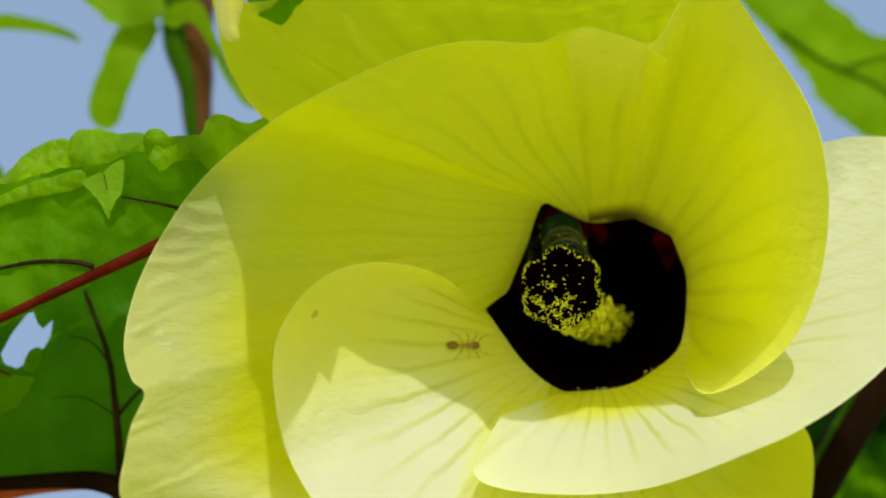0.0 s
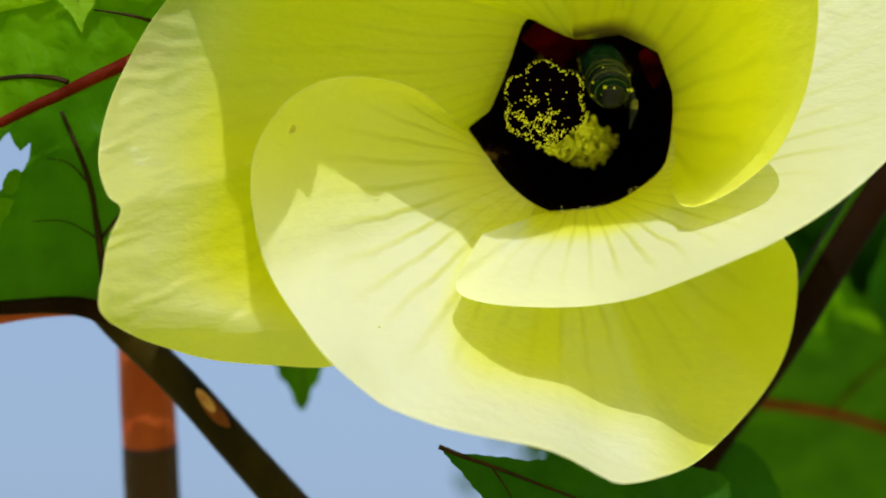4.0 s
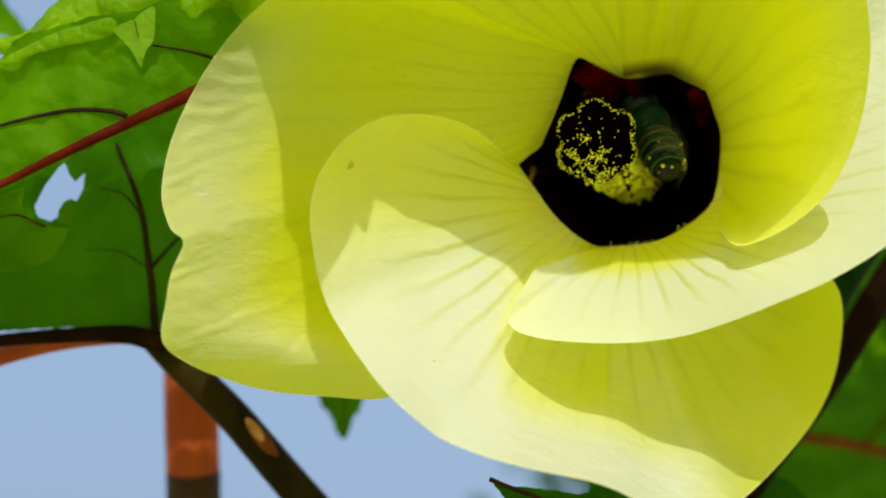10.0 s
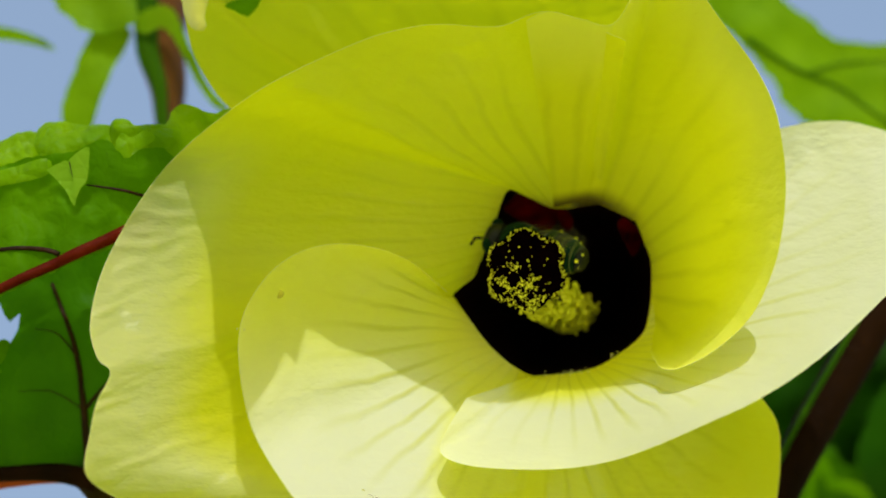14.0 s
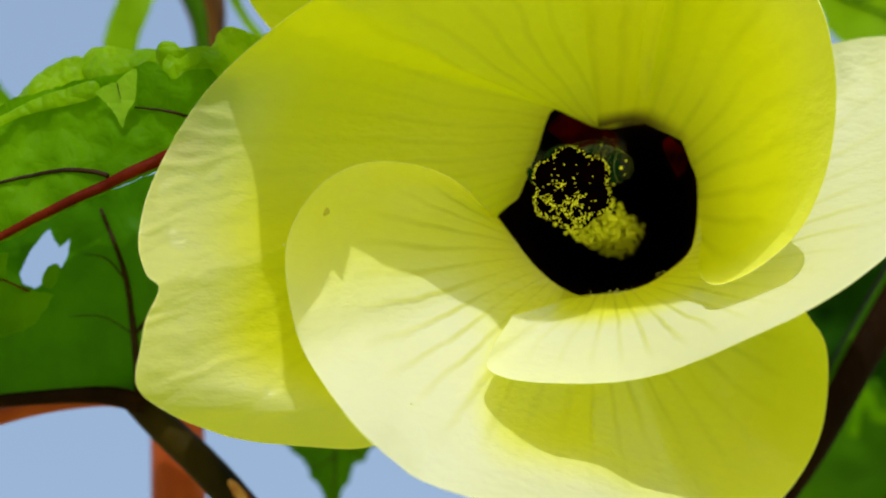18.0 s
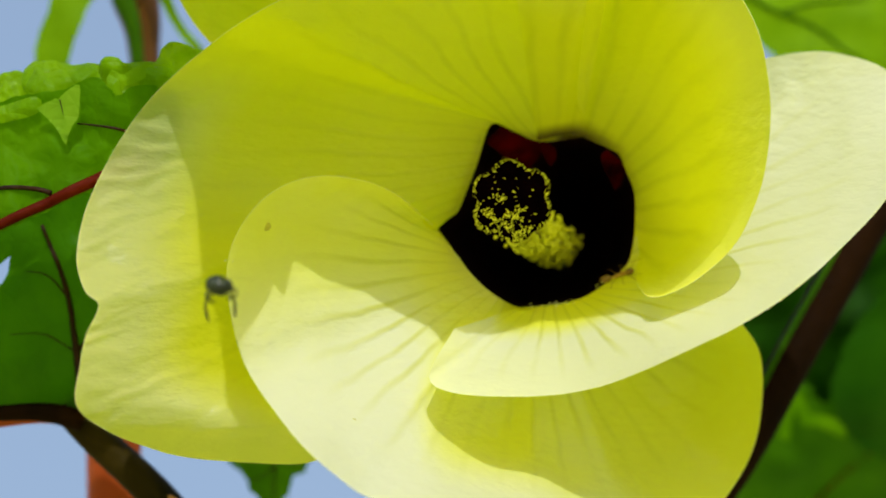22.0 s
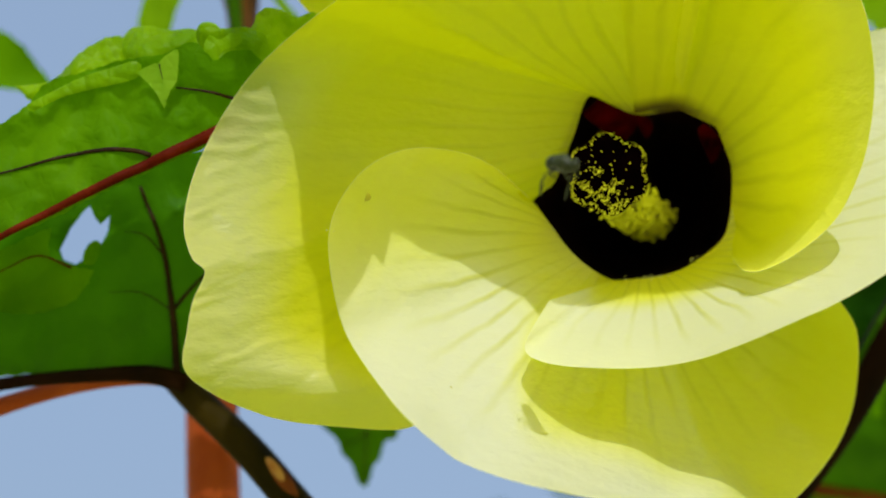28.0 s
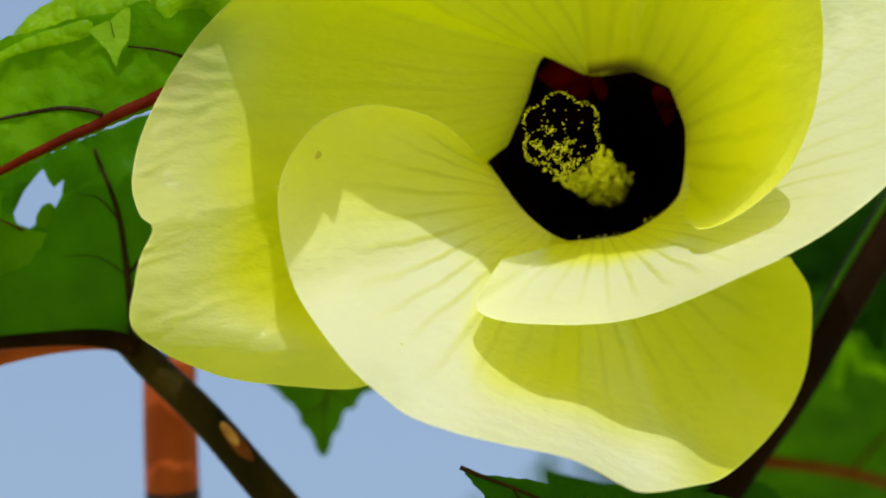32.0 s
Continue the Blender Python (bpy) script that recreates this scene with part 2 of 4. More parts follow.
# brighter copy of the leaf green, with the lobes' sunlight put into it
LEAF_LOBE_LIT = leaf_material("leaf_lobe_lit_green", (0.065, 0.19, 0.001, 1), (0.26, 0.44, 0.001, 1), (0.46, 0.72, 0.001, 1), 0.42, 0.6, 0.34, 0.07, 420)
LEAF_MID = leaf_material("leaf_mid_green", (0.022, 0.090, 0.0005, 1), (0.070, 0.190, 0.001, 1), (0.09, 0.27, 0.0005, 1), 0.40)
# darker copy of the leaf green, holding one leaf's shade in its colour
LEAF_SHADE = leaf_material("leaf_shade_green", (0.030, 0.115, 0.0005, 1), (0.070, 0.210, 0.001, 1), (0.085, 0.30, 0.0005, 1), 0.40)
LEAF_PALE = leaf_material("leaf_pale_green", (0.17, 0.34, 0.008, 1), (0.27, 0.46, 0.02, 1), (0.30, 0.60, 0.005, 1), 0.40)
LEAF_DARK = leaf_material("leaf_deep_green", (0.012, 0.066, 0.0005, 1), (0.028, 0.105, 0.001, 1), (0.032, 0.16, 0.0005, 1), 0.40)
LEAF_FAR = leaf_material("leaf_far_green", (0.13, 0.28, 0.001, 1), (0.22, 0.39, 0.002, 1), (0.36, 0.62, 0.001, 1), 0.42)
# strong yellow see-through glow, set to brighten the shade under the unseen leaf
LEAF_OVERHEAD = leaf_material("leaf_overhead_fill", (0.10, 0.22, 0.001, 1), (0.16, 0.28, 0.002, 1), (0.975, 0.965, 0.004, 1), 0.94)
VEIN = plain("red_vein", (0.060, 0.004, 0.001, 1), (0.13, 0.012, 0.002, 1), 300, 0.6, 0.4, specular=0.05)
VEIN_DARK = plain("dark_vein", (0.014, 0.006, 0.002, 1), (0.035, 0.014, 0.004, 1), 500, 0.6, 0.3, specular=0.15)
STEM_DARK = plain("dark_stem", (0.006, 0.0025, 0.0006, 1), (0.018, 0.006, 0.001, 1), 200, 0.7, 0.4, stretch=(1, 1, 0.25), specular=0.05)
STEM_RED = plain("red_stem", (0.27, 0.038, 0.008, 1), (0.50, 0.11, 0.022, 1), 110, 0.5, 0.4, stretch=(1, 1, 0.2), specular=0.12)
STEM_BRANCH = plain("green_brown_bark", (0.010, 0.008, 0.001, 1), (0.040, 0.026, 0.003, 1), 140, 0.55, 0.5, stretch=(1, 1, 0.3), specular=0.05)
BARK_RED = plain("red_brown_bark", (0.06, 0.014, 0.003, 1), (0.20, 0.050, 0.010, 1), 300, 0.6, 0.4, specular=0.15)
VEIN_FAR = plain("blurred_red_vein", (0.13, 0.014, 0.004, 1), (0.24, 0.030, 0.008, 1), 200, 0.6, 0.3, specular=0.1)
SCAR = plain("pale_scar", (0.34, 0.12, 0.02, 1), (0.62, 0.36, 0.12, 1), 700, 0.6, 0.4)
BLEMISH = plain("petal_speck", (0.50, 0.47, 0.02, 1), (0.66, 0.63, 0.03, 1), 800, 0.6, 0.2)
CHITIN = plain("bee_body", (0.002, 0.013, 0.005, 1), (0.005, 0.030, 0.010, 1), 900, 0.4, 0.5, 0.00005, specular=0.05)
CHITIN_BLACK = plain("bee_black", (0.003, 0.004, 0.003, 1), (0.010, 0.012, 0.009, 1), 900, 0.4, 0.4, 0.00005, specular=0.25)
ANT = plain("ant_brown", (0.38, 0.20, 0.014, 1), (0.52, 0.31, 0.03, 1), 2500, 0.35, 0.4, 0.00005)
ANT_DARK = plain("ant_dark", (0.16, 0.085, 0.008, 1), (0.28, 0.16, 0.015, 1), 2500, 0.35, 0.4, 0.00005)
OLIVE = plain("bee_olive", (0.005, 0.010, 0.002, 1), (0.022, 0.032, 0.006, 1), 1400, 0.3, 0.5, 0.00005, specular=0.5)
BAND = plain("pale_band", (0.08, 0.10, 0.02, 1), (0.14, 0.16, 0.04, 1), 2500, 0.8, 0.5, 0.0001, specular=0.1)
FUZZ = plain("dusty_fuzz", (0.14, 0.14, 0.02, 1), (0.30, 0.29, 0.05, 1), 2500, 0.8, 0.6, 0.0001)
# dark brown; on the main stem it stands for shadow
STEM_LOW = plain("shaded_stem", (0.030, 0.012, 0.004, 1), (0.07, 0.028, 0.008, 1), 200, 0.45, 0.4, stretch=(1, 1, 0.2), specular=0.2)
STEM_FAR = plain("green_brown_stem", (0.040, 0.030, 0.004, 1), (0.19, 0.060, 0.012, 1), 60, 0.5, 0.4, stretch=(1, 1, 0.2), specular=0.2)
# unseen ground, coloured pale yellow so it bounces warm light onto the petals
GROUND = plain("bounce_ground", (0.52, 0.47, 0.11, 1), (0.66, 0.60, 0.17, 1), 1.2, 0.9, 0.6, 0.02)


def wing_material():
    m, n, l = material("clear_wing")
    p = n.new("ShaderNodeBsdfPrincipled")
    p.inputs["Base Color"].default_value, p.inputs["Roughness"].default_value = (0.35, 0.36, 0.22, 1), 0.25
    t = n.new("ShaderNodeBsdfTransparent")
    mix = n.new("ShaderNodeMixShader")
    grain = noisy(n, l, 1600, 2, 0.3, 0.7)
    l.new(calc(n, l, "MULTIPLY_ADD", grain, 0.05, 0.015), mix.inputs[0])
    l.new(t.outputs["BSDF"], mix.inputs[1])
    l.new(p.outputs["BSDF"], mix.inputs[2])
    out = n.new("ShaderNodeOutputMaterial")
    l.new(mix.outputs[0], out.inputs["Surface"])
    return m


WING = wing_material()


# ---- helpers of shape ----
def W(u, v, d):
    """A place in the flower's frame (metres): u, v run across the first view, d is the depth in units of D."""
    return Vector((D * d * (u - 784) / FOCAL, D * d, D * d * (441 - v) / FOCAL))


def thing(name, at, label, category, group="", kind=""):
    """An Empty at its base that parents its parts."""
    ob = new(name)
    ob.matrix_world = BASE @ Matrix.Translation(at)
    ob.empty_display_size = 0.005
    ob["base"] = tuple(at)
    return tagged(ob, label, category, group, kind)


def part(name, bm, mat, parent, label="", smooth=True, local=False):
    """One mesh under a thing or a part; its vertices are in the flower's frame."""
    top = parent
    while top.parent:
        top = top.parent
    if not local:
        bm.transform(Matrix.Translation(-Vector(top["base"])))
    me = bpy.data.meshes.new(name)
    bm.to_mesh(me)
    bm.free()
    me.materials.append(mat)
    if smooth:
        me.polygons.foreach_set("use_smooth", [True] * len(me.polygons))
    ob = new(name, me)
    ob.parent = parent
    return tagged(ob, label)


def spline(points, count):
    """Evenly spread samples of a Catmull-Rom curve through the points."""
    p = [np.array(q, float) for q in points]
    p = [2 * p[0] - p[1]] + p + [2 * p[-1] - p[-2]]
    dense = []
    for i in range(1, len(p) - 2):
        for k in range(24):
            t = k / 24
            a, b, c, e = p[i - 1], p[i], p[i + 1], p[i + 2]
            dense.append(0.5 * (2 * b + (c - a) * t + (2 * a - 5 * b + 4 * c - e) * t * t + (3 * b - a - 3 * c + e) * t ** 3))
    dense.append(p[-2])
    dense = np.array(dense)
    run = np.r_[0, np.cumsum(np.linalg.norm(np.diff(dense[:, :2], axis=0), axis=1))]
    at = np.linspace(0, run[-1], count)
    return np.stack([np.interp(at, run, dense[:, k]) for k in range(dense.shape[1])], 1)


def sheet(rows, uvs=None):
    """A bmesh of quads over a grid of places."""
    bm = bmesh.new()
    layer = bm.loops.layers.uv.new("petal") if uvs is not None else None
    grid = [[bm.verts.new(p) for p in row] for row in rows]
    for i in range(len(rows) - 1):
        for j in range(len(rows[0]) - 1):
            f = bm.faces.new((grid[i][j], grid[i + 1][j], grid[i + 1][j + 1], grid[i][j + 1]))
            if layer:
                for loop, (a, b) in zip(f.loops, ((i, j), (i + 1, j), (i + 1, j + 1), (i, j + 1))):
                    loop[layer].uv = uvs[a][b]
    return bm


def tube(places, radii, sides=10, closed_ends=True):
    """A tube along places; radii one number or one for each place."""
    pts = [Vector(p) for p in places]
    radii = [float(r) for r in radii] if hasattr(radii, "__len__") else [radii] * len(pts)
    bm = bmesh.new()
    rings, ref = [], Vector((0.3, -1, 0.2))
    for i, p in enumerate(pts):
        ahead = (pts[min(i + 1, len(pts) - 1)] - pts[max(i - 1, 0)]).normalized()
        side = ahead.cross(ref).normalized()
        up = side.cross(ahead)
        rings.append([bm.verts.new(p + radii[i] * (math.cos(a) * side + math.sin(a) * up)) for a in (2 * math.pi * k / sides for k in range(sides))])
    for a, b in zip(rings, rings[1:]):
        for k in range(sides):
            bm.faces.new((a[k], a[(k + 1) % sides], b[(k + 1) % sides], b[k]))
    if closed_ends:
        bm.faces.new(rings[0][::-1])
        bm.faces.new(rings[-1])
    bmesh.ops.recalc_face_normals(bm, faces=bm.faces)
    return bm


def along(points, count, lift=0.0):
    """Places along a curve through (u, v, d) points."""
    return [W(u, v, d - lift) for u, v, d in spline(points, count)]


def px(size, d=1.0):
    """Metres of a length across the first view at depth d."""
    return D * d * size / FOCAL


# ---- leaves ----
def outline(points, teeth=0.0, step=10.0, seed=0):
    """A closed smooth outline through (u, v, d) points, with small irregular teeth."""
    loop = spline(list(points) + [points[0]], max(24, int(sum(math.dist(a[:2], b[:2]) for a, b in zip(points, points[1:])) / step)))[:-1]
    if teeth:
        c = loop[:, :2].mean(0)
        for k, p in enumerate(loop):
            away = p[:2] - c
            p[:2] += away / (np.linalg.norm(away) + 1e-6) * teeth * (((k * 7) % 5) / 4 - 0.5 + 0.6 * noise.noise(Vector((k * 0.3, seed, 0))))
    return loop


def blade(points, teeth=4.0, grid=22.0, wave=0.006, seed=0, hole=None, bulge=0.0):
    """A thin leaf blade inside an outline; depth follows the outline's own depths, with waves and puckers."""
    edge = outline(points, teeth, seed=seed)
    rings = [edge] + ([np.array(hole, float)] if hole else [])
    flat, loops = [], []
    for r in rings:
        loops.append(list(range(len(flat), len(flat) + len(r))))
        flat += [Vector((p[0], p[1])) for p in r]
    rng = random.Random(seed)
    low, high = edge[:, :2].min(0), edge[:, :2].max(0)
    ys = np.arange(low[1] + grid / 2, high[1], grid)
    flat += [Vector((x + rng.uniform(-.25, .25) * grid, y + rng.uniform(-.25, .25) * grid)) for y in ys for x in np.arange(low[0] + grid / 2, high[0], grid)]
    edges = [(a, b) for lp in loops for a, b in zip(lp, lp[1:] + lp[:1])]
    vs, _, fs, *_ = geometry.delaunay_2d_cdt(flat, edges, [], 1, 1e-5)
    if hole:
        def inside(p):
            odd = False
            for a, b in zip(hole, hole[1:] + hole[:1]):
                if (a[1] > p.y) != (b[1] > p.y) and p.x < a[0] + (p.y - a[1]) / (b[1] - a[1]) * (b[0] - a[0]):
                    odd = not odd
            return odd
        fs = [f for f in fs if not inside((vs[f[0]] + vs[f[1]] + vs[f[2]]) / 3)]
    def depth(x, y):
        w = 1 / ((edge[:, 0] - x) ** 2 + (edge[:, 1] - y) ** 2 + 900) ** 1.2
        swell = bulge * min(1.0, math.sqrt(float(((edge[:, 0] - x) ** 2 + (edge[:, 1] - y) ** 2).min())) / 38) ** 0.6
        return float((w * edge[:, 2]).sum() / w.sum()) - swell + wave * noise.noise(Vector((x / 60, y / 60, seed))) + 0.3 * wave * noise.noise(Vector((x / 20, y / 20, seed)))
    bm = bmesh.new()
    made = [bm.verts.new(W(p.x, p.y, depth(p.x, p.y))) for p in vs]
    for f in fs:
        bm.faces.new([made[k] for k in f])
    return bm, depth



# ---- the flower ----
SURFACE = []


def surf(u, v):
    """The depth of the nearest petal at (u, v)."""
    best = 9.0
    for g in SURFACE:
        far = (g[:, 0] - u) ** 2 + (g[:, 1] - v) ** 2
        k = int(far.argmin())
        if far[k] < 15 ** 2:
            best = min(best, float(g[k, 2]))
    return best if best < 9 else 0.9


def petal(flower, throat, outer, cup=0.02, ruffle=0.004, veins=26, seed=0, na=150, ns=48, rim=True, label="", mat=None, crinkle=0.0, roll=0.0, bowl=0.0):
    """A petal between its edge at the throat and its free edge, cupped, with soft ruffles towards the edge."""
    t, o = spline(throat, na), spline(outer, na)
    rows, uvs = [], []
    for i in range(na):
        row, uvr = [], []
        for j in range(ns):
            s = j / (ns - 1)
            u, v, d = t[i] + (o[i] - t[i]) * s
            wave = noise.noise(Vector((u / 130.0, v / 130.0, seed))) * s * s
            fine = noise.noise(Vector((u / 34.0, v / 70.0, seed + 9))) * s ** 3
            deep = cup + bowl * (3 - 2 * f) * f * f if (f := min(1.0, max(0.0, (i / na - 0.44) / 0.16))) else cup
            d += deep * math.sin(math.pi * s ** 0.8) + ruffle * (wave + 0.30 * fine)
            if crinkle:
                d += crinkle * s ** 4 * noise.noise(Vector((u / 60.0, v / 19.0 + u / 90.0 + 2 * noise.noise(Vector((u / 90.0, v / 90.0, 3))), seed + 4))) * (0.4 + 1.2 * max(0.0, noise.noise(Vector((u / 80.0, v / 80.0, 12)))))
            if roll and s > 0.8:  # the lower rim rolls back
                d += roll * min(1.0, max(0.0, (i / na - 0.74) / 0.09)) * ((s - 0.8) / 0.2) ** 2
            row.append(W(u, v, d))
            uvr.append((i / (na - 1) * veins, s))
        rows.append(row)
        uvs.append(uvr)
    SURFACE.append(np.array([[(p.x / p.y * FOCAL + 784, 441 - p.z / p.y * FOCAL, p.y / D) for p in r] for r in rows]).reshape(-1, 3))
    ob = part("petal", sheet(rows, uvs), mat or PETAL, flower, label)
    if rim:
        edge = [r[-1] for r in rows]
        part("petal_edge", tube(edge, px(0.4, 0.85), 6), RIM, ob, "pale thin petal edge")
    return ob


def build_flower():
    flower = thing("flower", W(1060, 560, 1.4), "pale yellow okra flower with a dark maroon throat, fully open", "flower")
    petal(flower, [(862, 548, .990), (930, 640, .985), (1003, 690, .980), (1090, 690, .985), (1150, 680, .99)],
          [(850, 538, .985), (780, 485, .94), (700, 462, .91), (620, 466, .89), (550, 503, .88), (500, 570, .87), (483, 640, .86), (493, 740, .845),
           (516, 815, .84), (572, 908, .82), (618, 970, .80), (679, 1026, .79), (722, 1056, .788), (824, 1095, .782), (980, 1130, .782), (1040, 1152, .782), (1096, 1183, .785), (1142, 1199, .788),
           (1230, 1175, .825), (1286, 1132, .915), (1362, 1045, .985), (1411, 966, 1.01), (1434, 885, 1.015), (1436, 783, 1.005), (1400, 720, .995)], 0.02, 0.006, 24, 1, mat=PETAL_FOLD, label="yellow petal with sunlight painted in as a cream tip", bowl=0.062)
    petal(flower, [(1042, 388, 1.0), (1100, 378, 1.0), (1150, 396, 1.0), (1183, 412, 1.0), (1189, 418, 1.0), (1202, 452, 1.0), (1214, 490, 1.0), (1212, 560, .995), (1203, 608, .99)],
          [(1000, 62, .8985), (1042, 46, .896), (1100, 60, .892), (1158, 70, .89), (1205, -4, .915), (1246, -62, .935), (1298, -16, .92), (1352, 64, .892), (1412, 150, .872), (1447, 225, .858), (1462, 300, .851),
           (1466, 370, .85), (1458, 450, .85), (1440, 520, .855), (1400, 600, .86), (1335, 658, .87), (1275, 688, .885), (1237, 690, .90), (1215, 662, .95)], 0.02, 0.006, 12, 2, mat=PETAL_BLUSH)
    petal(flower, [(990, 690, .985), (1090, 682, .98), (1150, 655, .985), (1203, 605, .99), (1216, 520, 1.0)],
          [(885, 733, .93), (852, 790, .89), (838, 831, .875), (864, 853, .868), (930, 866, .866), (1030, 870, .862), (1132, 861, .848), (1216, 838, .832), (1316, 799, .818), (1410, 757, .815),
           (1500, 700, .825), (1580, 630, .84), (1680, 520, .865), (1720, 400, .90), (1690, 290, .95), (1600, 245, .985), (1520, 238, .998), (1450, 250, 1.0)], 0.010, 0.006, 22, 3, mat=PETAL_PALE, label="yellow petal with sunlight painted in as a cream tip")
    petal(flower, [(1120, 384, 1.006), (1047, 390, 1.003), (1000, 372, 1.0), (960, 358, .997), (932, 430, .997), (908, 488, .997), (896, 513, .997), (876, 528, .997), (860, 548, .997), (885, 590, 1.0)],
          [(1180, 100, .893), (1044, 46, .900), (950, 72, .90), (850, 68, .89), (780, 76, .885), (700, 100, .88), (560, 165, .87), (470, 218, .90), (370, 300, .912), (300, 390, .905),
           (243, 500, .886), (220, 600, .864), (233, 665, .848), (256, 692, .846), (233, 746, .836), (222, 799, .828), (214, 874, .818), (269, 915, .822), (335, 938, .828), (412, 957, .834),
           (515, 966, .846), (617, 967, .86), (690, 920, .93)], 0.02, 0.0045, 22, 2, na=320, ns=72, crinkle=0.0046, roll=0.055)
    petal(flower, [(930, 450, 1.13), (980, 415, 1.13), (1060, 400, 1.13), (1140, 410, 1.13), (1190, 440, 1.12)],
          [(474, 216, 1.01), (432, 165, 1.0), (398, 100, .98), (384, 30, .96), (380, -12, .95), (460, 0, .975), (600, -45, .995), (800, -95, 1.0), (1000, -120, 1.0),
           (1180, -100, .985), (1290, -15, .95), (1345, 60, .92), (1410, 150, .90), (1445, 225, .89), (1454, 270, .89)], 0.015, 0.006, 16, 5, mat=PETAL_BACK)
    bm, _ = blade([(383, -50, 0.945), (381, 11, 0.945), (384, 39, 0.945), (394, 60, 0.945), (408, 70, 0.945), (425, 66, 0.945), (421, 42, 0.945), (429, 12, 0.945), (437, -50, 0.945)], 0.8, 8, 0.004, 36, bulge=0.012)
    part("petal_curl", bm, RIM, flower, "pale curled edge of the back petal")
    # the dark funnel inside
    ring = [(950, 350, 1.004), (1045, 378, 1.004), (1095, 366, 1.004), (1196, 404, 1.004), (1228, 495, 1.004), (1216, 610, 1.0), (1160, 668, .992), (1092, 694, .988),
            (1000, 704, .988), (918, 652, .995), (852, 552, 1.004), (896, 470, 1.004), (950, 350, 1.004)]
    loop = spline(ring, 72)
    centre = np.array((1075, 545, 1.38))
    rows = [[W(*(p + (centre - p) * (s, s, s ** 0.8))) for p in loop] for s in np.linspace(0, 0.97, 22)]
    part("throat", sheet(rows), EYE, flower, "velvety dark maroon throat of the flower")
    for pts, w in (([(965, 372, 1.004), (1010, 392, 1.02), (1030, 425, 1.05)], 40), ([(1160, 410, 1.01), (1180, 440, 1.02), (1185, 470, 1.04)], 16), ([(1052, 392, 1.01), (1062, 405, 1.02), (1068, 425, 1.04)], 12)):
        c = spline(pts, 8)
        part("red_patch", sheet([[W(u + k * w * math.sin(math.pi * (i + 1) / 9), v - 0.3 * k * w, d + 0.0 * k) for k in np.linspace(-1, 1, 7)] for i, (u, v, d) in enumerate(c)]), EYE_RED, flower, "deep red streak")
    # column, anthers and stigma
    column = part("column", tube(along([(1085, 560, 1.36), (1060, 550, 1.2), (1030, 530, 1.06), (1000, 510, .96)], 24), [px(30) * (1 - 0.3 * k / 23) for k in range(24)], 16), COLUMN, flower, "cream staminal column")
    rng = random.Random(3)
    bm = bmesh.new()
    pod = bmesh.new()
    bmesh.ops.create_icosphere(pod, subdivisions=2, radius=px(5.4), matrix=Matrix.Diagonal((1.25, 0.8, 0.85, 1)))
    for v in pod.verts:
        v.co *= 1 + 0.18 * noise.noise(v.co * 2500)
    first = part("anther", pod, POLLEN, column, local=True)
    for k in range(780):
        s = rng.random() ** 0.7
        a = rng.uniform(-0.4, 2.6)
        u, v, d = 1000 + 72 * s, 528 + 32 * s, 0.965 + 0.12 * s
        r = rng.uniform(24, 55) * (1 - 0.1 * s)
        at = W(u + r * math.cos(a), v + r * math.sin(a), d + rng.uniform(-.01, .01))
        if k < 90:
            ob = first if k == 0 else tagged(new("anther", first.data))
            ob.parent = column
            ob.location = at - Vector(flower["base"])
            ob.rotation_euler = [rng.uniform(0, 6) for _ in range(3)]
            ob.scale = [rng.uniform(0.7, 1.35)] * 3
        else:
            bmesh.ops.create_icosphere(bm, subdivisions=1, radius=px(rng.uniform(2.0, 4.4)), matrix=Matrix.Translation(at))
    tagged(part("anther_dust", bm, POLLEN, column, "yellow pollen on the anthers"), kind="stuff")
    stigma = part("stigma", tube(along([(1000, 508, .99), (994, 504, .95)], 4), px(40), 14), STIGMA, flower, "lobed dark purple stigma dusted with pollen")
    for k in range(6):
        a = 2 * math.pi * k / 6 + 0.45
        bm = bmesh.new()
        bmesh.ops.create_uvsphere(bm, u_segments=18, v_segments=10, radius=px(39), matrix=Matrix.Translation(W(993 + 34 * math.cos(a), 505 + 34 * math.sin(a), .945)) @ Matrix.Diagonal((1, 0.55, 1, 1)))
        part("lobe", bm, STIGMA, stigma)
    bm = bmesh.new()
    for k in range(1330):
        if k < 1040:
            a = rng.uniform(0, 2 * math.pi)
            if math.sin(a) < -0.2 and rng.random() < 0.35:
                continue
            r = 60 + 12 * abs(math.cos(3 * (a - 0.45))) + rng.gauss(0, 2.2)
            d = .9445 - rng.uniform(-0.012, 0.010)
            u, v = 993 + r * math.cos(a), 505 + r * math.sin(a)
        else:
            if k > 1290:  # single grains on the velvet
                a, r = rng.uniform(0, 2 * math.pi), 56 * math.sqrt(rng.random())
                c = (993 + r * math.cos(a), 505 + r * math.sin(a))
            else:
                c = rng.choice([(976, 548), (990, 552), (1000, 536), (1008, 522), (962, 538), (950, 528), (1012, 560), (972, 500), (1000, 566), (984, 532)])
            u, v, d = c[0] + rng.gauss(0, 5), c[1] + rng.gauss(0, 5), .945 - 0.0118
        bmesh.ops.create_icosphere(bm, subdivisions=1, radius=px(rng.uniform(0.85, 1.6)), matrix=Matrix.Translation(W(u, v, d)))
    tagged(part("pollen", bm, POLLEN, stigma, "bright yellow pollen grains"), kind="stuff")
    bm = bmesh.new()
    for k in range(26):
        u, v = rng.choice([(1030, 688), (1065, 685), (1088, 681), (1148, 655), (893, 598), (486, 615)])
        u, v = u + rng.gauss(0, 9), v + rng.gauss(0, 2.5)
